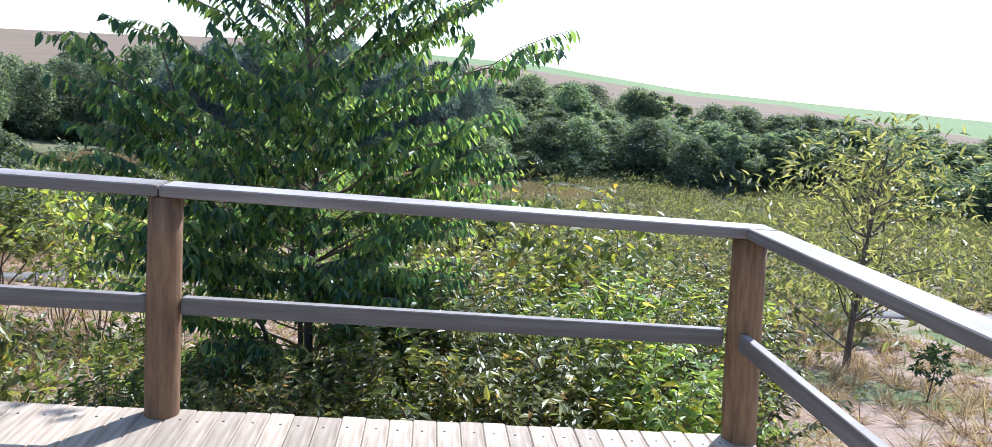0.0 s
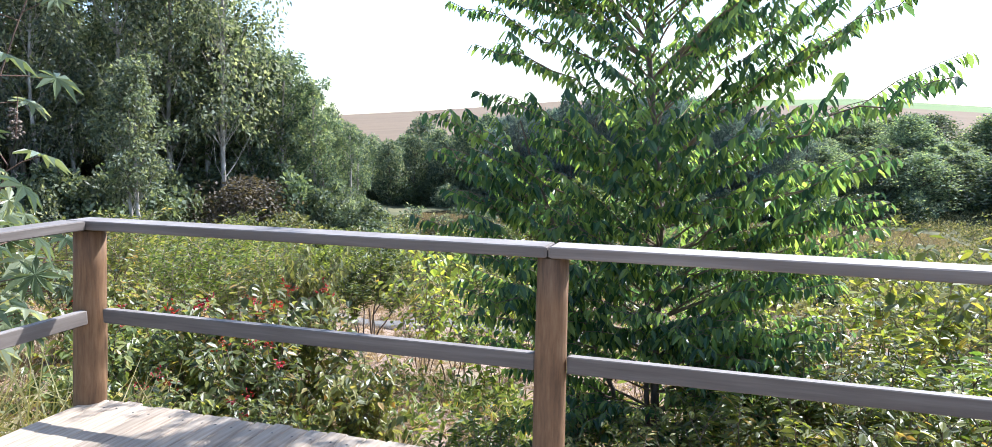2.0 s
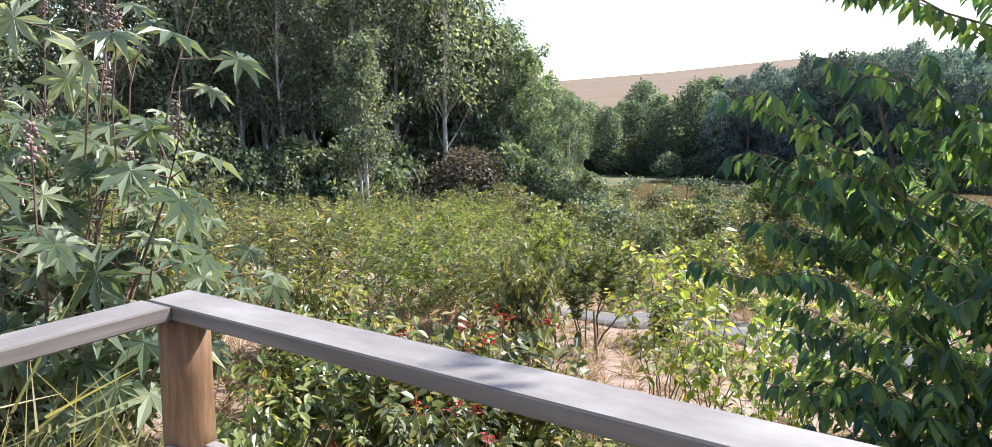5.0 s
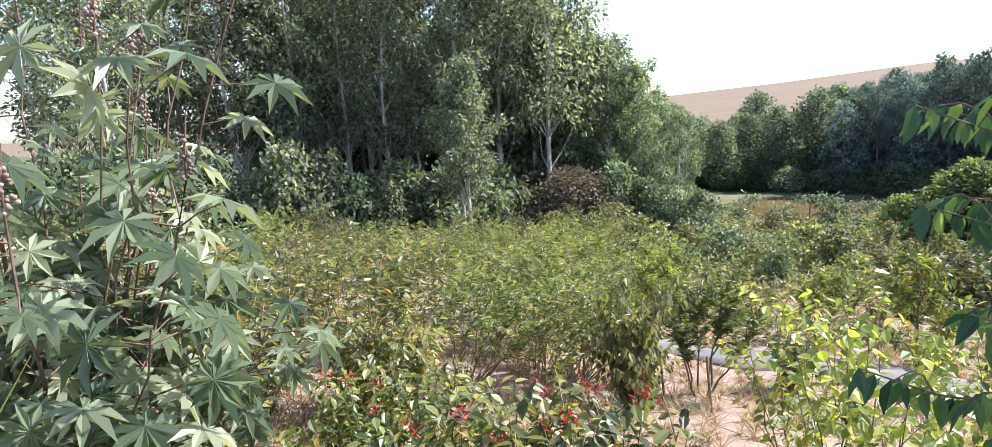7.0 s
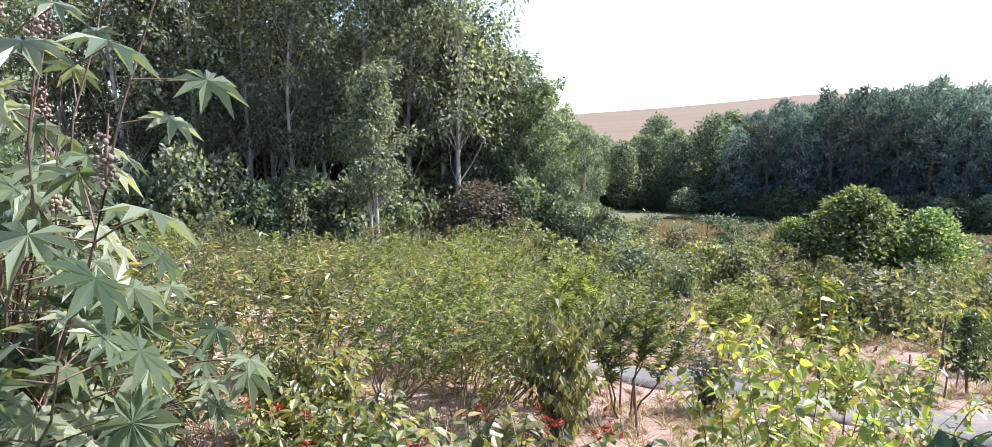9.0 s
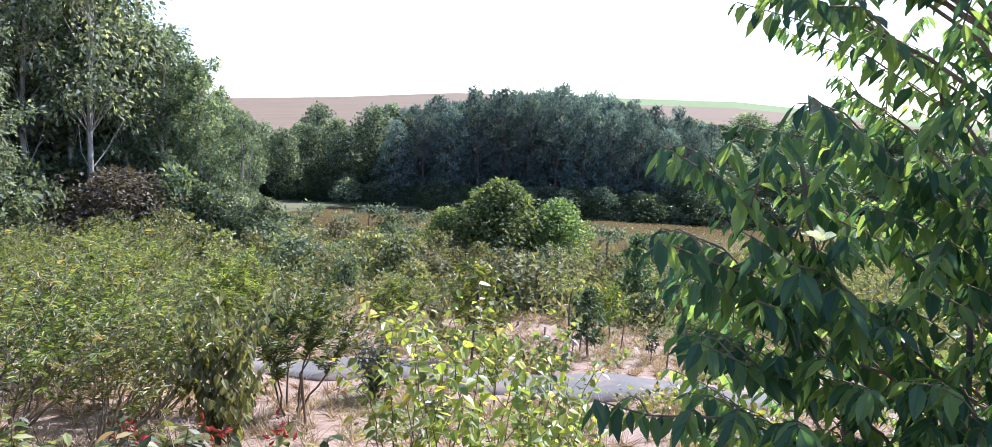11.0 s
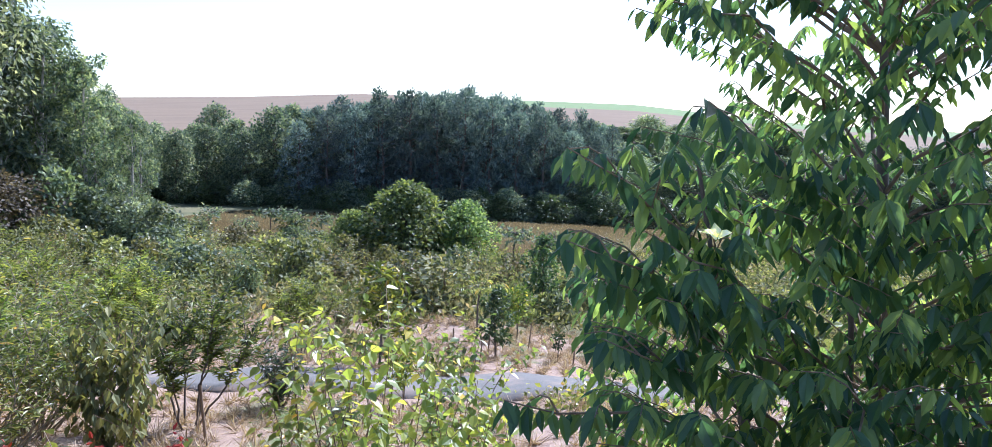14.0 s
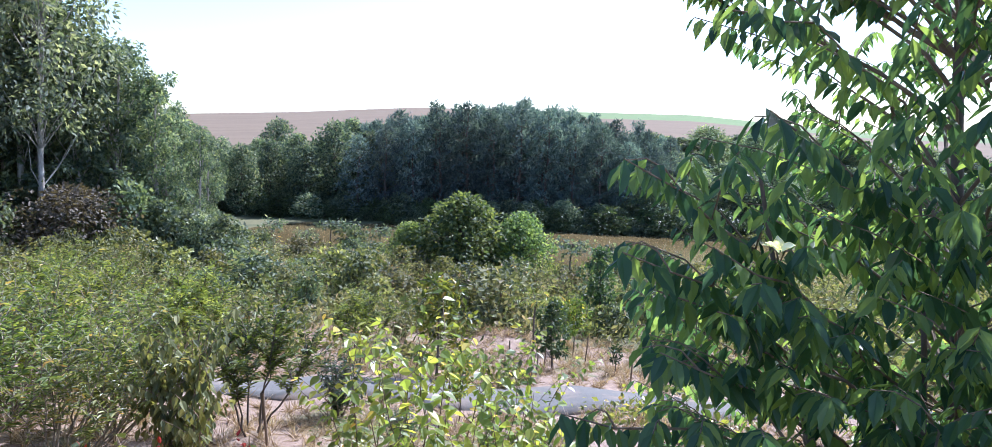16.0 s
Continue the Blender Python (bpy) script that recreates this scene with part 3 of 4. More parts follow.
def shrub_meshes(seed, stems, height, spread, size, step, leafmat, hang=0.3, twigs=4, tv=LEAF_V, tf=LEAF_F, low=0.15, lean=(0, 0), rad=0.012, red=0, woodmat=None):
    rng = np.random.default_rng(seed)
    wood, leaf, flowers = Buf(), Buf(), []
    for q in range(stems):
        az = q * 2.4 + rng.uniform(-0.5, 0.5)
        out = spread * math.sqrt((q + 0.5) / stems) * rng.uniform(0.7, 1.15)
        h = height * rng.uniform(0.72, 1.08) * (1 - 0.25 * (out / spread) ** 2)
        p1 = np.array([out * math.cos(az) + lean[0], out * math.sin(az) + lean[1], h])
        p0 = np.array([0.12 * spread * math.cos(az), 0.12 * spread * math.sin(az), 0])
        pts = spray(leaf, wood, p0, p1, -0.04, rad, size, step, rng, tv, tf, hang, low, 4)
        d = unit(p1 - p0)
        for m in range(twigs):
            j = min(len(pts) - 2, 1 + int((low + (1 - low) * (m + 0.4) / twigs) * (len(pts) - 2)))
            a = rng.uniform(0, 6.28)
            w = unit(np.array([math.cos(a), math.sin(a), rng.uniform(0.2, 0.9)]) + d * 0.5)
            spray(leaf, wood, pts[j], pts[j] + w * height * rng.uniform(0.16, 0.32), 0.02, rad * 0.5, size, step, rng, tv, tf, hang, 0.1, 3)
        if q < red:
            n = 18
            pos = p1 + rng.normal(0, 0.03, (n, 3)) + [0, 0, 0.02]
            flower = Buf()
            flowers.append(flower)
            flower.leaves(LEAF_V, LEAF_F, pos, rand_dirs(n, rng, -0.2), rand_dirs(n, rng), rng.uniform(0.028, 0.052, n))
    return wood.mesh("stem", woodmat or M_TWIG, True), leaf.mesh("foliage", leafmat), [b.mesh("flower", M_RED) for b in flowers]


def make_shrub(name, label, category, group, meshes, spots):
    """The first stands at the first spot, the rest are copies: x, y, turn, scale."""
    first = None
    for x, y, turn, sc in spots:
        m = pose(x, y, gz(x, y) - 0.03, 0, 0, turn) @ Matrix.Diagonal((sc, sc, sc, 1))
        if first is None:
            first = thing(name, label, category, m, group)
            part("stem", meshes[0], first)
            part("foliage", meshes[1], first)
            for f in meshes[2]:
                part("flower", f, first, "red flower bracts")
        else:
            copy_thing_scaled(first, m)
    return first


def copy_thing_scaled(ob, m):
    made = copy_thing(ob, m)
    made.matrix_basis = m
    return made


def crown_tree(seed, height, spread, lobes, per, size, leafmat, barkmat, clear=0.25, trunk_r=0.12, tv=CARD_V, tf=CARD_F, flat=1.0, narrow=False, shell=0.5):
    rng = np.random.default_rng(seed)
    wood, leaf = Buf(), Buf()
    zs = np.linspace(0, height * 0.92, 9)
    main = np.stack([0.02 * height * np.sin(zs / height * 3 + seed), 0.02 * height * np.cos(zs / height * 2.5 + seed) - 0.02 * height, zs], -1)
    main[0, :2] = main[1, :2] * 0.3
    wood.tube(main, np.linspace(trunk_r, trunk_r * 0.15, 9), 7)
    cs, rs = [], []
    for q in range(lobes):
        t = (q + 0.5) / lobes
        z = height * (clear + (0.97 - clear) * t)
        prof = math.sin(math.pi * min(1, 0.22 + 0.78 * t)) ** 0.7 if not narrow else (1 - t) ** 0.7 + 0.12
        az = q * 2.4 + rng.uniform(-0.6, 0.6)
        out = spread * prof * rng.uniform(0.25, 0.95)
        c = np.array([out * math.cos(az), out * math.sin(az), z])
        r = spread * rng.uniform(0.26, 0.46) * (0.75 + 0.4 * prof)
        cs.append(c)
        rs.append((r, r, r * 0.75 * flat))
        j = min(8, max(1, int((z - out * 0.5) / (height * 0.92) * 8)))
        wood.tube(bend(main[j], c, 5, 0.05 * out, 0.03 * spread, rng), np.linspace(trunk_r * 0.35, trunk_r * 0.08, 5), 4)
    cloud(leaf, cs, rs, per, size, rng, tv, tf, 0.25, shell)
    return wood.mesh("trunk", barkmat, True), leaf.mesh("crown", leafmat)


def plant_trees(name, label, category, group, meshes, spots):
    """Trees of one look at x, y, turn, scale; meshes taken in turn."""
    protos = {}
    for q, (x, y, turn, sc, *fat) in enumerate(spots):
        wide = sc * (fat[0] if fat else 1)
        k = q % len(meshes)
        m = pose(x, y, gz(x, y) - 0.1, 0, 0, turn) @ Matrix.Diagonal((wide, wide, sc * (0.92 + 0.16 * ((q * 7) % 5) / 4), 1))
        if k not in protos:
            o = thing(name, label, category, m, group)
            part("trunk", meshes[k][0], o)
            part("crown", meshes[k][1], o)
            protos[k] = o
        else:
            copy_thing_scaled(protos[k], m)


def polar(yaw, r, eye=(1.6, -0.2)):
    a = radians(yaw)
    return eye[0] + r * math.sin(a), eye[1] + r * math.cos(a)


# ---- plants by the deck ----
make_tree_near()
make_castor()

red_spots = [(-1.7, 2.7, 0, 1.05), (-2.6, 3.4, 70, 1.0), (-1.1, 3.5, 140, 1.15), (-3.4, 4.1, 200, 0.85), (-1.9, 4.0, 260, 1.0), (-1.5, 3.1, 190, 1.1), (-0.7, 2.2, 310, 0.85), (-1.9, 1.6, 45, 0.8),
             (-0.9, 1.3, 85, 0.7), (0.1, 2.7, 10, 0.75), (-0.2, 1.4, 200, 0.6), (-4.3, 4.3, 30, 0.95), (-3.3, 3.1, 300, 0.95), (-5.1, 5.0, 150, 0.9)]
red_shrub = shrub_meshes(31, 16, 1.3, 0.68, 0.115, 0.034, M_SHRUB, 0.7, 5, LEAF_V * [1, 1.3, 1], LEAF_F, red=4)
make_shrub("flowering_shrub", "dense green shrub with red flower bracts below the deck", "shrub", "flowering shrubs by the deck", red_shrub, red_spots[0::2])
plain_shrub = shrub_meshes(32, 16, 1.35, 0.7, 0.12, 0.036, M_SHRUB, 0.8, 5, LEAF_V * [1, 1.3, 1], LEAF_F)
make_shrub("leafy_shrub", "dense green shrub without flowers below the deck", "shrub", "leafy shrubs", plain_shrub, red_spots[1::2])
green_shrub = shrub_meshes(33, 13, 1.7, 0.75, 0.12, 0.04, M_SHRUB, 0.6, 5)
make_shrub("leafy_shrub", "bushy green shrub on the slope", "shrub", "leafy shrubs", green_shrub,
           [(-5.6, 3.4, 0, 1.1), (-6.7, 4.4, 60, 1.15), (-8.2, 4.3, 120, 1.2), (-5.0, 0.9, 200, 1.0), (-6.2, 1.2, 300, 1.1), (-9.3, 6.2, 33, 1.15), (-7.4, 2.2, 150, 1.2), (-10.8, 7.6, 250, 1.2), (-9.5, 3.0, 20, 1.2), (-12.2, 10.2, 80, 1.2), (-12.0, 5.2, 80, 1.3), (-4.8, 2.6, 10, 1.25), (-5.0, 4.4, 210, 1.1), (-14.5, 8.0, 100, 1.4), (-15.5, 13.0, 10, 1.3), (-11.0, 15.5, 10, 1.0), (-18.0, 18.0, 10, 1.2), (-7.5, 17.0, 60, 0.9), (-13.5, 20.5, 60, 1.1), (-3.9, 19.5, 60, 0.8), (4.6, 21.0, 20, 1.0), (-2.8, 23.5, 90, 1.0), (-8.5, 24.5, 10, 1.1), (-6.0, 28.0, 80, 1.2), (-1.0, 29.0, 10, 1.2), (3.2, 28.5, 40, 1.1), (-12.0, 29.0, 10, 1.3), (-17.0, 27.0, 140, 1.3)])
rf = np.random.default_rng(8)
feather_spots = [(-6.0, 7.0, 0, 1.0), (-7.8, 6.9, 30, 1.05), (-8.1, 10.6, -30, 1.0), (-6.9, 8.8, 50, 1.05), (-5.2, 8.6, -20, 0.9), (-4.6, 7.0, 20, 0.8)]
for q in range(30):
    x, y = rf.uniform(-24, -5.5), rf.uniform(6.5, 24)
    if x < -4.5 - 0.25 * (y - 6) and x > -30 and not (abs(y - 12.6) < 0.8 and x > -9):
        feather_spots.append((x, y, rf.uniform(-50, 60), rf.uniform(0.7, 1.15)))
for k, sd in enumerate((41, 42)):
    feather = shrub_meshes(sd, 14 - k, 2.05, 1.15 + 0.1 * k, 0.12, 0.026, (M_FEATHER, M_SHRUB)[k], 0.25, 6, LEAF_V * [1, 0.7, 1], LEAF_F, 0.4, (0.6, 0.1), 0.017, woodmat=M_PALETWIG)
    make_shrub("feathery_shrub", "airy light-green shrub with thin leaning stems", "shrub", "feathery shrubs", feather, feather_spots[k::2])
legume_spots = [(3.5, 1.35, 0, 0.8), (4.3, 1.5, 60, 0.85), (5.3, 1.3, 130, 0.85), (4.0, 2.5, 200, 0.95), (5.0, 2.6, 260, 1.0), (6.1, 2.3, 320, 0.9), (4.4, 3.8, 20, 1.0), (5.7, 3.9, 90, 1.0), (3.2, 4.6, 150, 0.95),
                (2.6, 1.4, 15, 0.6), (1.7, 1.6, 95, 0.55), (3.0, 2.2, 40, 0.7), (4.8, 1.9, 15, 0.9), (3.7, 3.2, 75, 0.95), (5.6, 3.1, 10, 0.95), (2.1, 2.3, 200, 0.55), (6.6, 3.4, 15, 0.95), (6.9, 4.8, 85, 1.0), (4.9, 4.9, 10, 1.0), (7.6, 6.4, 150, 1.05)]
legume = shrub_meshes(43, 16, 1.55, 0.85, 0.11, 0.026, M_LIME, 0.4, 6, LEAF_V, LEAF_F)
make_shrub("legume_shrub", "yellow-green shrub with feathered leaves against the deck", "shrub", "legume shrubs", legume, legume_spots[0::2])
legume = shrub_meshes(44, 16, 1.6, 0.85, 0.105, 0.026, M_SHRUB, 0.45, 6)
make_shrub("legume_shrub", "dark-leaved bushy shrub against the deck", "shrub", "legume shrubs", legume, legume_spots[1::2])
lanky = shrub_meshes(47, 8, 2.35, 0.7, 0.125, 0.062, M_LIME, 0.8, 4, LEAF_V * [1, 1.5, 1], LEAF_F, 0.3, rad=0.01)
make_shrub("lanky_shrub", "lanky yellow-green sapling with sparse heart-shaped leaves", "shrub", "lanky saplings", lanky,
           [(-0.2, 5.7, 0, 1.0), (0.55, 5.3, 90, 0.8), (-0.9, 6.3, 200, 0.9), (0.4, 7.2, 260, 0.9), (4.9, 5.0, 40, 1.1), (5.9, 5.6, 140, 1.1), (3.9, 6.3, 220, 1.05), (2.2, 6.6, 10, 0.8)])
vine = shrub_meshes(51, 13, 1.75, 0.5, 0.115, 0.036, M_MEADOWBUSH, 1.6, 6, LEAF_V * [1, 1.25, 1], LEAF_F)
make_shrub("hanging_leaf_bush", "upright bush with dark hanging leaves", "shrub", "dark bushes", vine, [(-3.57, 7.77, 0, 1.18)])
cone = shrub_meshes(53, 16, 1.15, 0.42, 0.09, 0.03, M_DARK, 0.5, 5)
make_shrub("conical_bush", "small dense dark-green conical bush", "shrub", "dark bushes", cone, [(-2.79, 11.05, 0, 1.0), (-1.3, 9.2, 70, 0.55)])

# ---- saplings on the slope ----
airy = shrub_meshes(61, 6, 2.0, 0.95, 0.125, 0.02, M_FEATHER, 0.1, 18, LEAF_V * [1, 0.75, 1], LEAF_F, 0.48, (0.1, 0), 0.02, woodmat=M_BARK)
make_shrub("sapling", "young airy sapling with fine light-green leaves", "tree", "saplings on the slope", airy, [(-3.65, 9.7, 0, 1.0), (-7.4, 14.8, 90, 1.05), (-10.2, 15.5, 20, 1.1), (-4.2, 16.4, 50, 0.9), (-12.6, 16.8, 70, 1.1)])
light = crown_tree(63, 2.2, 0.58, 11, 60, 0.15, M_LIME, M_BARK, 0.4, 0.03, LEAF_V, LEAF_F)
plant_trees("sapling", "slim sapling with bright lime-green leaves", "tree", "saplings on the slope", [light], [(-2.0, 15.0, 0, 1.15), (-0.9, 11.6, 100, 0.6), (0.9, 19.8, 100, 0.7)])
darkr = crown_tree(65, 1.85, 0.45, 12, 80, 0.11, M_DARK, M_BARK, 0.32, 0.03, LEAF_V, LEAF_F)
plant_trees("sapling", "sapling with a compact rounded dark crown", "tree", "saplings on the slope", [darkr], [(0.4, 17.1, 0, 1.08), (5.6, 19.5, 50, 1.2), (1.6, 24.1, 50, 1.4)])
openc = crown_tree(67, 4.3, 2.1, 34, 50, 0.16, M_OLIVE, M_BARK, 0.3, 0.06, LEAF_V * [1, 0.7, 1], LEAF_F)
plant_trees("open_tree", "thin open-crowned young tree with narrow leaves", "tree", "", [openc], [(10.5, 7.7, 0, 1.0), (13.5, 12.5, 90, 0.9)])
small = crown_tree(69, 0.95, 0.22, 6, 40, 0.08, M_DARK, M_BARK, 0.5, 0.015, LEAF_V, LEAF_F)
plant_trees("seedling", "small planted seedling on bare ground", "plant", "seedlings", [small], [(9.8, 4.9, 0, 1.0), (1.9, 16.8, 80, 0.9), (3.0, 18.6, 10, 1.0), (-2.6, 16.0, 10, 0.8), (8.3, 8.9, 10, 0.8), (12.6, 6.5, 50, 1.0)])


def make_palm():
    rng = np.random.default_rng(3)
    wood, leaf = Buf(), Buf()
    wood.tube(bend((0, 0, 0), (0.04, 0, 1.35), 5, 0, 0.01, rng), np.linspace(0.03, 0.02, 5), 7)
    for q in range(13):
        a = q * 2.4
        e = np.array([0.04, 0, 1.35]) + np.array([math.cos(a), math.sin(a), rng.uniform(0.25, 1.0)]) * 0.62
        spray(leaf, wood, (0.04, 0, 1.35), e, 0.1, 0.008, 0.2, 0.035, rng, LEAF_V * [1, 0.5, 1], LEAF_F, 0.6, 0.15, 4)
    return wood.mesh("trunk", M_BARK, True), leaf.mesh("crown", M_SHRUB)


plant_trees("tufted_sapling", "sapling with a tuft of long arching fronds", "tree", "saplings on the slope", [make_palm()], [(-0.21, 19.3, 0, 1.1)])


def make_umbrella(seed):
    rng = np.random.default_rng(seed)
    wood, leaf = Buf(), Buf()
    wood.tube(bend((0, 0, 0), (0.1, 0, 1.9), 5, 0, 0.03, rng), np.linspace(0.05, 0.03, 5), 6)
    for q in range(9):
        a = q * 2.4
        e = np.array([0.1, 0, 1.85]) + np.array([math.cos(a), math.sin(a), rng.uniform(0.1, 0.5)]) * rng.uniform(0.4, 0.75)
        wood.tube(bend((0.1, 0, 1.6 + 0.03 * q), e, 4, 0.05), np.linspace(0.02, 0.008, 4), 4)
        cloud(leaf, [e - np.array([0, 0, rng.uniform(0, 0.5)])], [(0.32, 0.32, 0.26)], 26, 0.2, rng, CARD_V, CARD_F, 0.4, 0.3)
    return wood.mesh("trunk", M_BARK, True), leaf.mesh("crown", M_FOREST)


plant_trees("umbrella_sapling", "slim pond-side sapling with a flat umbrella crown", "tree", "pond-side saplings", [make_umbrella(1), make_umbrella(2)],
            [(0.4, 37.0, 0, 1.1), (-19.0, 45.0, 40, 0.95), (-14.8, 44.4, 90, 1.0), (-13.5, 44.8, 200, 1.05), (-11.8, 45.0, 300, 0.95), (-15.9, 43.2, 100, 0.8), (-9.6, 43.5, 10, 0.8), (2.2, 38.5, 60, 0.8), (5.2, 36.5, 60, 0.9)])


def make_stakes():
    b = Buf()
    z = np.linspace(0, 0.85, 4)
    b.tube(np.stack([0.01 * np.sin(z * 4), 0 * z, z], -1), [0.02, 0.019, 0.018, 0.016], 6)
    me = b.mesh("wooden_stake", M_TWIG, True)
    for x, y, h in ((-0.6, 16.6, 1), (0.1, 15.9, 0.8), (-4.0, 9.2, 1), (-4.9, 8.4, 0.9), (2.2, 15.9, 0.8), (-1.7, 15.0, 0.8), (1.2, 18.0, 0.9), (-2.9, 8.6, 1.0), (0.2, 17.4, 0.8)):
        o = tagged(new("wooden_stake", me), "thin wooden stake marking a planted sapling", "stake", "stakes on the slope")
        o.matrix_basis = pose(x, y, gz(x, y) - 0.05, 3, 4, x * 40) @ Matrix.Diagonal((1, 1, h, 1))


make_stakes()


def make_stone(x, y, size, seed):
    bm = bmesh.new()
    bmesh.ops.create_icosphere(bm, subdivisions=3, radius=1)
    for v in bm.verts:
        n = 1 + 0.28 * noise.noise(v.co * 1.3 + Vector((seed, 0, 0))) + 0.07 * noise.noise(v.co * 5)
        v.co = Vector((v.co.x * n * size, v.co.y * n * size * 0.7, v.co.z * n * size * 0.45))
    o = tagged(new("stone", to_mesh(bm, "stone", M_STONE)), "pale whitish stone lying on the mulched soil", "stone")
    o.location = (x, y, gz(x, y) + size * 0.2)


make_stone(-8.41, 12.61, 0.3, 2.0)

# ---- round bushes by the pond ----
roundb = crown_tree(71, 4.0, 2.15, 60, 130, 0.2, M_ROUND, M_BARK, 0.1, 0.16, CARD_V, CARD_F)
plant_trees("round_tree", "dense rounded green tree near the pond", "tree", "round trees by the pond", [roundb], [(-5.44, 38.95, 0, 1.08, 1.12), (-2.35, 39.5, 140, 0.8, 1.05), (-8.2, 38.4, 250, 0.58, 1.05)])

# ---- woodland beside and beyond the pond ----
rngw = np.random.default_rng(77)


def gum(seed, height, wide=0.135, clear=0.16, leafmat=None, size=0.25, trunk_r=0.16):
    rng = np.random.default_rng(seed)
    wood, leaf = Buf(), Buf()
    zs = np.linspace(0, height * 0.95, 12)
    main = np.stack([0.012 * height * np.sin(zs * 0.4 + seed), 0.012 * height * np.cos(zs * 0.33 + seed), zs], -1)
    main[:, :2] -= main[0, :2]
    wood.tube(main, np.linspace(trunk_r, 0.03, 12), 7)
    cs, rs = [], []
    for q in range(46):
        t = (q + 0.5) / 46
        z = height * (clear + (0.98 - clear) * t)
        out = height * wide * (0.5 + 0.6 * math.sin(math.pi * min(1, t + 0.1))) * rng.uniform(0.15, 1.0)
        az = q * 2.4 + rng.uniform(-0.5, 0.5)
        c = np.array([out * math.cos(az), out * math.sin(az), z])
        r = height * rng.uniform(0.03, 0.065)
        cs.append(c)
        rs.append((r, r, r * 1.05))
        j = min(11, max(1, int((z - out * 1.2) / (height * 0.95) * 11)))
        wood.tube(bend(main[j], c, 4, 0.1, 0.1, rng), np.linspace(0.028, 0.008, 4), 4)
    cloud(leaf, cs, rs, 120, size, rng, CARD_V * [1, 0.85, 1], CARD_F, 0.7, 0.15)
    return wood.mesh("trunk", M_EUC, True), leaf.mesh("crown", leafmat or M_EUCLEAF)


gums = [gum(s, h, 0.165, 0.3, None, 0.25) for s, h in ((1, 17), (2, 19), (3, 16), (4, 18))]
spots = []
for q in range(46):
    yaw = -75 + q * 0.8 + rngw.uniform(-0.5, 0.5)
    x, y = polar(yaw, 46 + (q * 7 % 5) * 3.4 + rngw.uniform(-1.5, 1.5))
    if yaw < -61 and q % 3 == 1:
        continue
    spots.append((x, y, rngw.uniform(0, 360), rngw.uniform(0.92, 1.2)))
plant_trees("gum_tree", "tall slender gum tree with a pale trunk in a grove", "tree", "gum grove", gums, spots)
thin = gum(9, 10.5, 0.15, 0.34, None, 0.19, 0.12)
plant_trees("gum_tree", "slim young gum tree with twin white trunks before the grove", "tree", "gum grove", [thin], [(-24.9, 25.9, 0, 1.0), (-25.6, 26.1, 120, 0.8)])

broad = [crown_tree(80 + k, 10, 3.6, 44, 130, 0.34, M_FOREST, M_BARK, 0.06, 0.2) for k in range(3)]
olive = [gum(180 + k, 11, 0.2, 0.1, M_FARWOOD, 0.22) for k in range(3)]
spots = []
for q in range(18):
    x, y = polar(-39.5 + q * 0.62, 49 + (q % 4) * 3)
    spots.append((x, y, q * 70, np.interp(q, [0, 8, 17], [1.35, 1.15, 0.62])))
plant_trees("olive_green_tree", "olive-green tree at the end of the grove", "tree", "gum grove", olive, spots)
spots = []
for q in range(22):
    x, y = polar(-60 + q * 1.0, 63 + (q % 3) * 3)
    spots.append((x, y, q * 70, rngw.uniform(0.95, 1.35)))
for q in range(26):
    x, y = polar(-31 + q * 0.66, 72 + (q * 5 % 7) * 2.0)
    spots.append((x, y, q * 50, rngw.uniform(0.46, 0.86), 0.95))
plant_trees("broadleaf_tree", "dark broadleaf tree in the wood around the pond", "tree", "pond woodland", broad, spots)
farwood = [crown_tree(86 + k, 10, 3.8, 80, 110, 0.28, M_FARWOOD, M_BARK, 0.04, 0.2, shell=0.2) for k in range(2)] + [gum(190 + k, 9, 0.3, 0.06, M_FARWOOD, 0.34) for k in range(3)]
spots = []
for q in range(190):
    far = rngw.uniform(0, 1)
    x, y = polar(4 + q * 0.32 + rngw.uniform(-0.6, 0.6), 68 + 50 * far)
    spots.append((x, y, q * 50, rngw.uniform(0.38, 0.58) + 0.2 * far, rngw.uniform(1.5, 2.0)))
plant_trees("woodland_tree", "rounded tree in the distant valley wood", "tree", "valley wood", farwood, spots)


def pine(seed, height):
    rng = np.random.default_rng(seed)
    wood, leaf = Buf(), Buf()
    zs = np.linspace(0, height * 0.97, 8)
    main = np.stack([0.1 * np.sin(zs + seed), 0.1 * np.cos(zs * 0.8 + seed), zs], -1)
    wood.tube(main, np.linspace(0.16, 0.03, 8), 6)
    cs, rs = [], []
    for q in range(44):
        t = (q + 0.5) / 44
        z = height * (0.04 + 0.94 * t)
        out = 2.2 * (1 - t ** 4) * rng.uniform(0.3, 1.0) + 0.1
        az = q * 2.4
        cs.append((out * math.cos(az), out * math.sin(az), z + 0.25 * out))
        r = rng.uniform(0.45, 0.75) * (1.1 - 0.3 * t)
        rs.append((r, r, r * 0.8))
        wood.tube(bend((0, 0, z - 0.15 * out), cs[-1], 4), np.linspace(0.035, 0.012, 4), 4)
    cloud(leaf, cs, rs, 46, 0.42, rng, CARD_V * [1, 0.45, 1], CARD_F, -0.5, 0.1)
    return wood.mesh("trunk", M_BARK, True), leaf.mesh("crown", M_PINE)


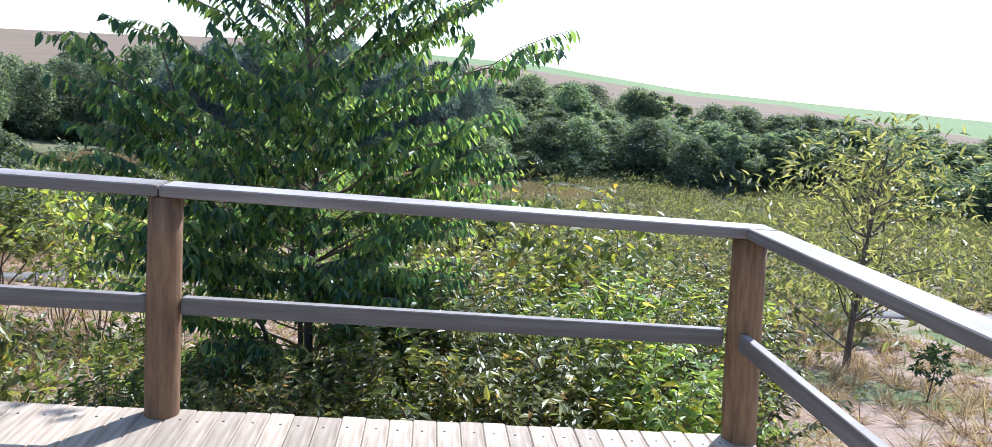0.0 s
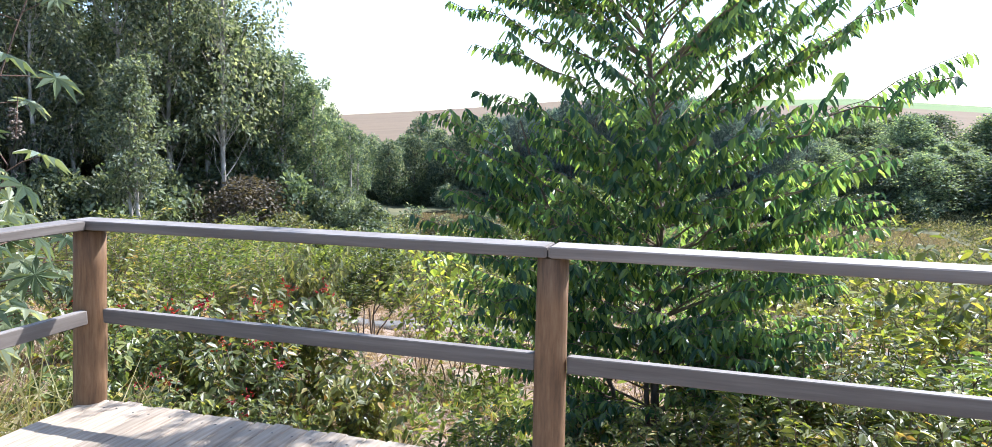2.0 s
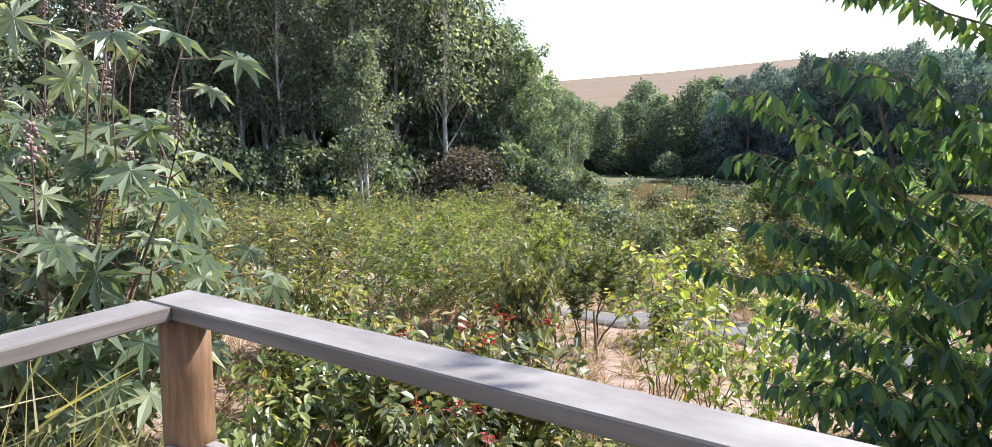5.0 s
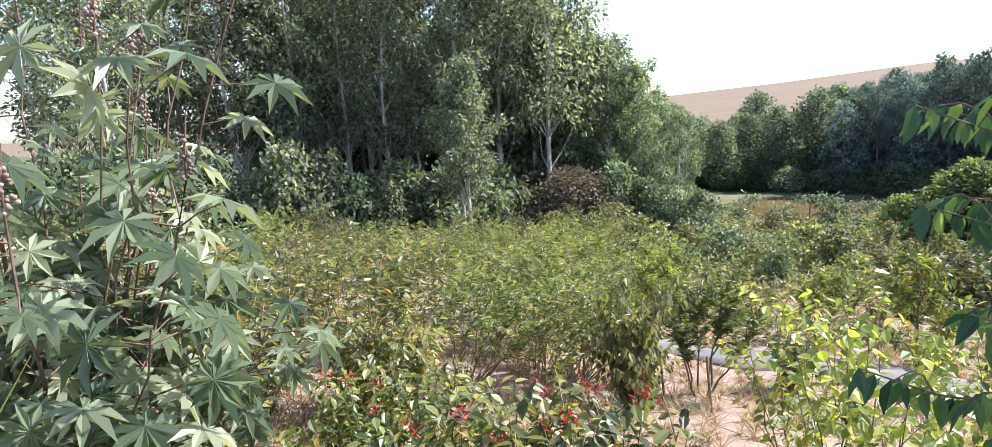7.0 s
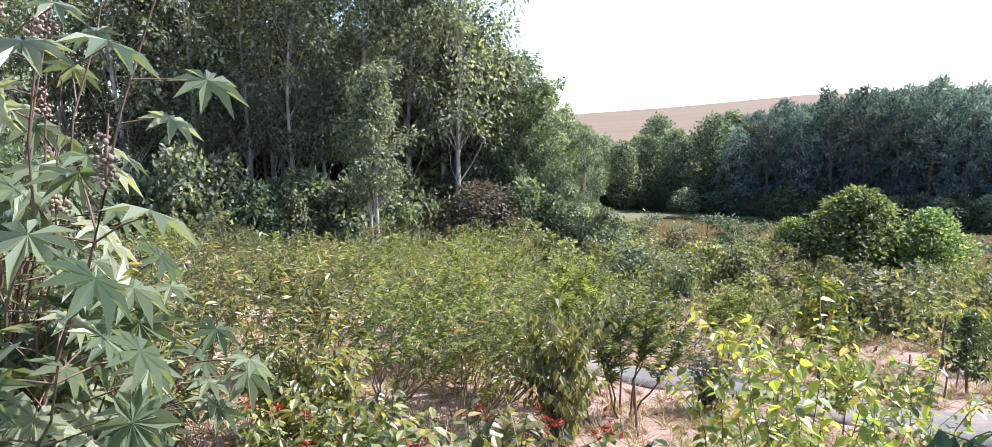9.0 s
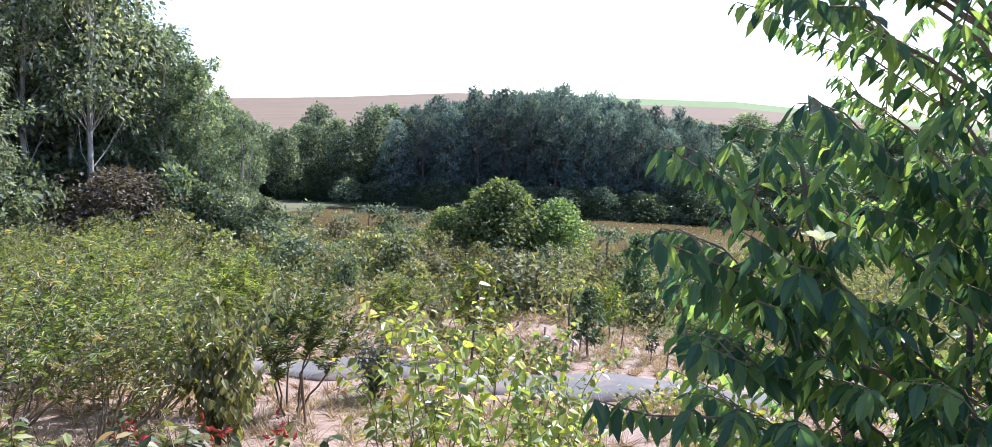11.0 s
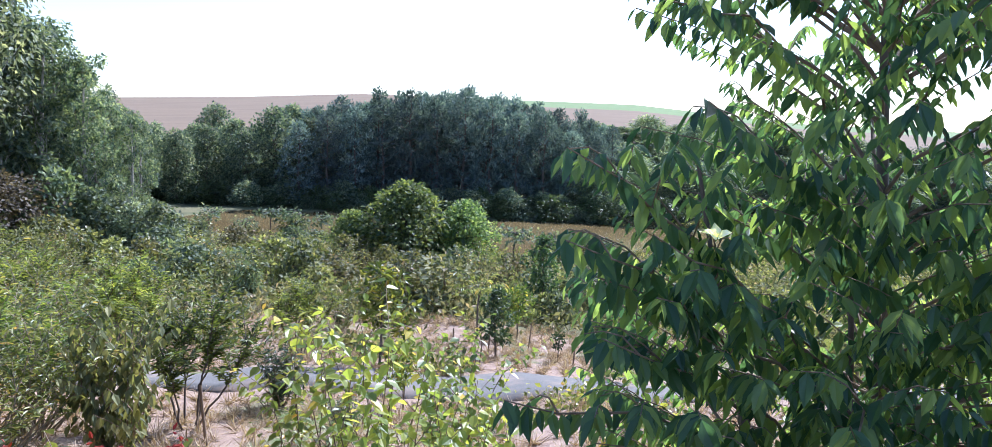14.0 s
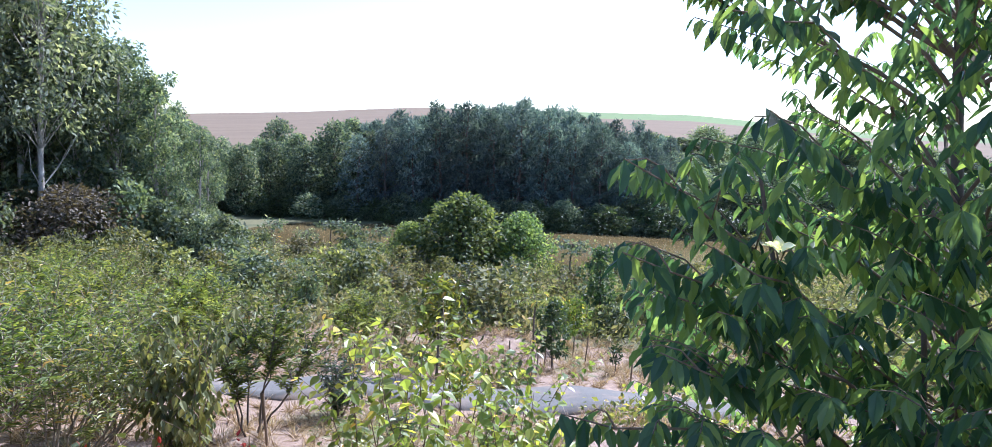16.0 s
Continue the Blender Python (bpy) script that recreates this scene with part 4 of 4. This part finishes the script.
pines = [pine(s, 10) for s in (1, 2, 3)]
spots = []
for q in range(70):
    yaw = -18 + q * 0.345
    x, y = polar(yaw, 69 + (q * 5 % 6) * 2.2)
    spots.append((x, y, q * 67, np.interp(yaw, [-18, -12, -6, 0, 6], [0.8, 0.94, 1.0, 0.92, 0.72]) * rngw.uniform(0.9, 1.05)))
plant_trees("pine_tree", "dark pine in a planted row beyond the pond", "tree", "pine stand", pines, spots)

under = [crown_tree(90 + k, 3.6, 2.2, 18, 90, 0.28, m, M_TWIG, 0.05, 0.06, shell=0.15) for k, m in enumerate((M_SAGE, M_EUCLEAF, M_SAGE))]
spots = []
for q in range(42):
    yaw = -80 + q * 1.27 + rngw.uniform(-0.6, 0.6)
    x, y = polar(yaw, (47.5 if -43 < yaw < -32 else 42.5) + rngw.uniform(-1.5, 1.5))
    spots.append((x, y, q * 47, rngw.uniform(0.65, 1.4) * (0.55 if yaw > -37 else 1), rngw.uniform(0.75, 1.05)))
for q in range(9):
    x, y = polar(-34 + q * 1.0, 46 + rngw.uniform(-3, 3))
    spots.append((x, y, q * 47, np.interp(q, [0, 8], [1.0, 0.45])))
plant_trees("woodland_shrub", "bushy shrub at the edge of the wood", "shrub", "woodland edge shrubs", under, spots)
banks = [crown_tree(94 + k, 3.6, 2.4, 22, 110, 0.28, m, M_TWIG, 0.02, 0.06) for k, m in enumerate((M_DARK, M_FOREST))]
spots = []
for q in range(60):
    x, y = polar(-28 + q * 0.7, 1)
    k = (65.2 + (q % 3) * 0.8 - y) / max(0.3, math.cos(radians(-28 + q * 0.7)))
    x, y = polar(-28 + q * 0.7, k)
    spots.append((x, y, q * 47, rngw.uniform(0.3, 0.62), 1.3))
plant_trees("bank_shrub", "dark shrub along the far bank of the pond", "shrub", "bank shrubs", banks, spots)
purple = crown_tree(97, 4.0, 3.1, 34, 150, 0.22, M_PURPLE, M_TWIG, 0.08, 0.1)
plant_trees("purple_bush", "wide dark purplish bush before the wood", "shrub", "", [purple], [(*polar(-37.6, 44.0), 0, 1.0, 1.1)])

rngm = np.random.default_rng(58)
meadow_bushes = [crown_tree(101 + k, 1.5, 1.1, 13, 60, 0.16, m, M_TWIG, 0.04, 0.03, shell=0.12) for k, m in enumerate((M_WEED, M_OLIVE, M_MEADOWBUSH, M_SAGE))]
spots = []
for q in range(90):
    x, y = rngm.uniform(-24, 7), rngm.uniform(22, 42)
    if lake_depth(x, y) < 0 and (abs(x + 5) > 4.5 or y < 36):
        spots.append((x, y, q * 73, rngm.uniform(0.55, 1.25), rngm.uniform(0.8, 1.3)))
plant_trees("meadow_bush", "small olive-grey bush in the rank meadow by the pond", "shrub", "meadow bushes", meadow_bushes, spots)


# ---- low cover ----
def clump_field(name, label, category, spots, leafmat, leaves, size, height, seed, tv, tf):
    rng = np.random.default_rng(seed)
    b = Buf()
    spots = np.asarray(spots)
    n = len(spots)
    base_z = ground_z(spots[:, 0], spots[:, 1])
    k = leaves
    sc = np.exp(rng.normal(-0.25, 0.42, n))
    r = rng.normal(0, 0.28, (n, k, 2)) * sc[:, None, None]
    pos = np.empty((n, k, 3))
    pos[..., :2] = spots[:, None, :2] + r * (height / 0.5)
    pos[..., 2] = base_z[:, None] + height * sc[:, None] * rng.uniform(0.0, 1.0, (n, k)) * np.exp(-(r ** 2).sum(-1) / 0.3)
    d = rand_dirs(n * k, rng, -0.1)
    b.leaves(tv, tf, pos.reshape(-1, 3), d, rand_dirs(n * k, rng, 0.1), size * rng.uniform(0.6, 1.3, n * k))
    tagged(new(name, b.mesh(name, leafmat)), label, category, kind="stuff")


def area(n, x0, x1, y0, y1, rng, keep):
    p = np.stack([rng.uniform(x0, x1, n), rng.uniform(y0, y1, n)], -1)
    return p[keep(p[:, 0], p[:, 1])]


rl = np.random.default_rng(99)
on_road = lambda x, y: np.abs(y - (12.75 + 0.16 * np.minimum(x + 6, 12))) < 1.25
patch = lambda x, y: np.sin(x * 0.55 + 1.3) + np.sin(y * 0.6 + x * 0.2) + 0.6 * np.sin(x * 1.7 - y * 1.1)
bare = lambda x, y: (((x - 1.6) / 4.6) ** 2 + ((y - 18.6) / 3.6) ** 2 < 1 + 0.3 * np.sin(3 * x)) | ((y > 41.5) & (np.abs(x + 4) < 15))
far_ok = lambda x, y: (lake_depth(x, y) < 0.02) & (patch(x, y) > -0.9)
clump_field("meadow_weeds", "rank weeds and low growth covering the meadow", "weeds", area(7500, -36, 16, 17, 47, rl, lambda x, y: far_ok(x, y) & ~bare(x, y)), M_WEED, 30, 0.22, 0.6, 1, CARD_V * [1, 0.7, 1], CARD_F)
clump_field("meadow_weeds", "greener low bushes across the meadow", "weeds", area(1500, -34, 12, 15, 46, rl, lambda x, y: far_ok(x, y) & ~bare(x, y) & (patch(x, y) > 0.2)), M_MEADOWBUSH, 70, 0.2, 1.1, 2, CARD_V * [1, 0.7, 1], CARD_F)
clump_field("meadow_weeds", "rank weeds on the far slope", "weeds", area(4200, 8, 70, 8, 68, rl, lambda x, y: (lake_depth(x, y) < 0.02) & ((y > 18) | (patch(x, y) > 0.5))), M_WEED, 34, 0.24, 0.7, 3, CARD_V * [1, 0.7, 1], CARD_F)
clump_field("meadow_weeds", "dark low bushes on the far slope", "weeds", area(900, 8, 70, 12, 68, rl, lambda x, y: (lake_depth(x, y) < 0.02) & (patch(x, y) > 0.0)), M_MEADOWBUSH, 90, 0.22, 1.5, 13, CARD_V * [1, 0.7, 1], CARD_F)
clump_field("slope_weeds", "green weeds between the planted saplings", "weeds", area(900, -16, 9, 6, 21, rl, lambda x, y: ~on_road(x, y) & ~bare(x, y) & (patch(x, y) > 1.1)), M_SHRUB, 40, 0.11, 0.4, 4, CARD_V, CARD_F)
clump_field("side_weeds", "green growth along the edge of the slope", "weeds", area(1700, -40, -12, 2, 30, rl, lambda x, y: patch(x, y) > 0.0), M_MEADOWBUSH, 80, 0.13, 0.9, 5, CARD_V * [1, 0.6, 1], CARD_F)
clump_field("dry_straw", "dry straw mulch scattered over the soil", "straw", area(6500, -14, 14, 1.2, 22, rl, lambda x, y: ~on_road(x, y)), M_STRAW, 26, 0.24, 0.05, 6, BLADE_V * [1, 0.8, 1], BLADE_F)
clump_field("tall_dry_grass", "tall yellowing grass beside the deck corner", "grass", area(95, -2.6, -0.35, -2.0, 0.5, rl, lambda x, y: x < -0.3), M_GRASS, 80, 0.6, 0.95, 7, BLADE_V * [1, 0.35, 1], BLADE_F)
clump_field("undergrowth", "low leafy undergrowth beneath the deck-side shrubs", "weeds", area(260, -1.5, 6.5, 0.7, 5.5, rl, lambda x, y: patch(x, y) > -0.4), M_SHRUB, 60, 0.1, 0.45, 8, LEAF_V, LEAF_F)


# ---- deck planks ----
def build_deck():
    floor = tagged(new("floor"), "sun-bleached wooden deck of narrow planks", "deck", kind="structure")
    meshes = [to_mesh(box(0.1045, 6.6 + 0.012 * k, 0.03, 0.006), "plank", M_DECK) for k in range(3)]
    r = np.random.default_rng(12)
    disc = Buf()
    a = np.linspace(0, 2 * np.pi, 8, endpoint=False)
    disc.add(np.concatenate([np.stack([0.006 * np.cos(a), 0.006 * np.sin(a), 0 * a], -1), np.stack([0.005 * np.cos(a), 0.005 * np.sin(a), 0 * a + 0.0015], -1), [(0, 0, 0.0015)]]),
             [(i, (i + 1) % 8, 8 + (i + 1) % 8, 8 + i) for i in range(8)])
    disc.f.append(np.array([(8 + i, 8 + (i + 1) % 8, 16) for i in range(8)]))
    screw = disc.mesh("screw", M_SCREW)
    for q in range(50):
        o = part("plank", meshes[q % 3], floor)
        o.location = (-0.03 + 0.1045 * q, -3.26 + r.uniform(-0.008, 0.008), -0.016 + r.uniform(-0.002, 0.002))
        for y in (3.2, 2.06):
            part("screw", screw, o).location = (r.uniform(-0.02, 0.02), y, 0.0152)
    frame_beam = to_mesh(box(5.2, 0.06, 0.16, 0.004), "joist", M_POST)
    for y in (-0.05, -1.2, -2.4, -3.6, -4.8, -6.0):
        part("joist", frame_beam, floor, "dark timber joist under the planks").location = (2.5, y, -0.115)


build_deck()
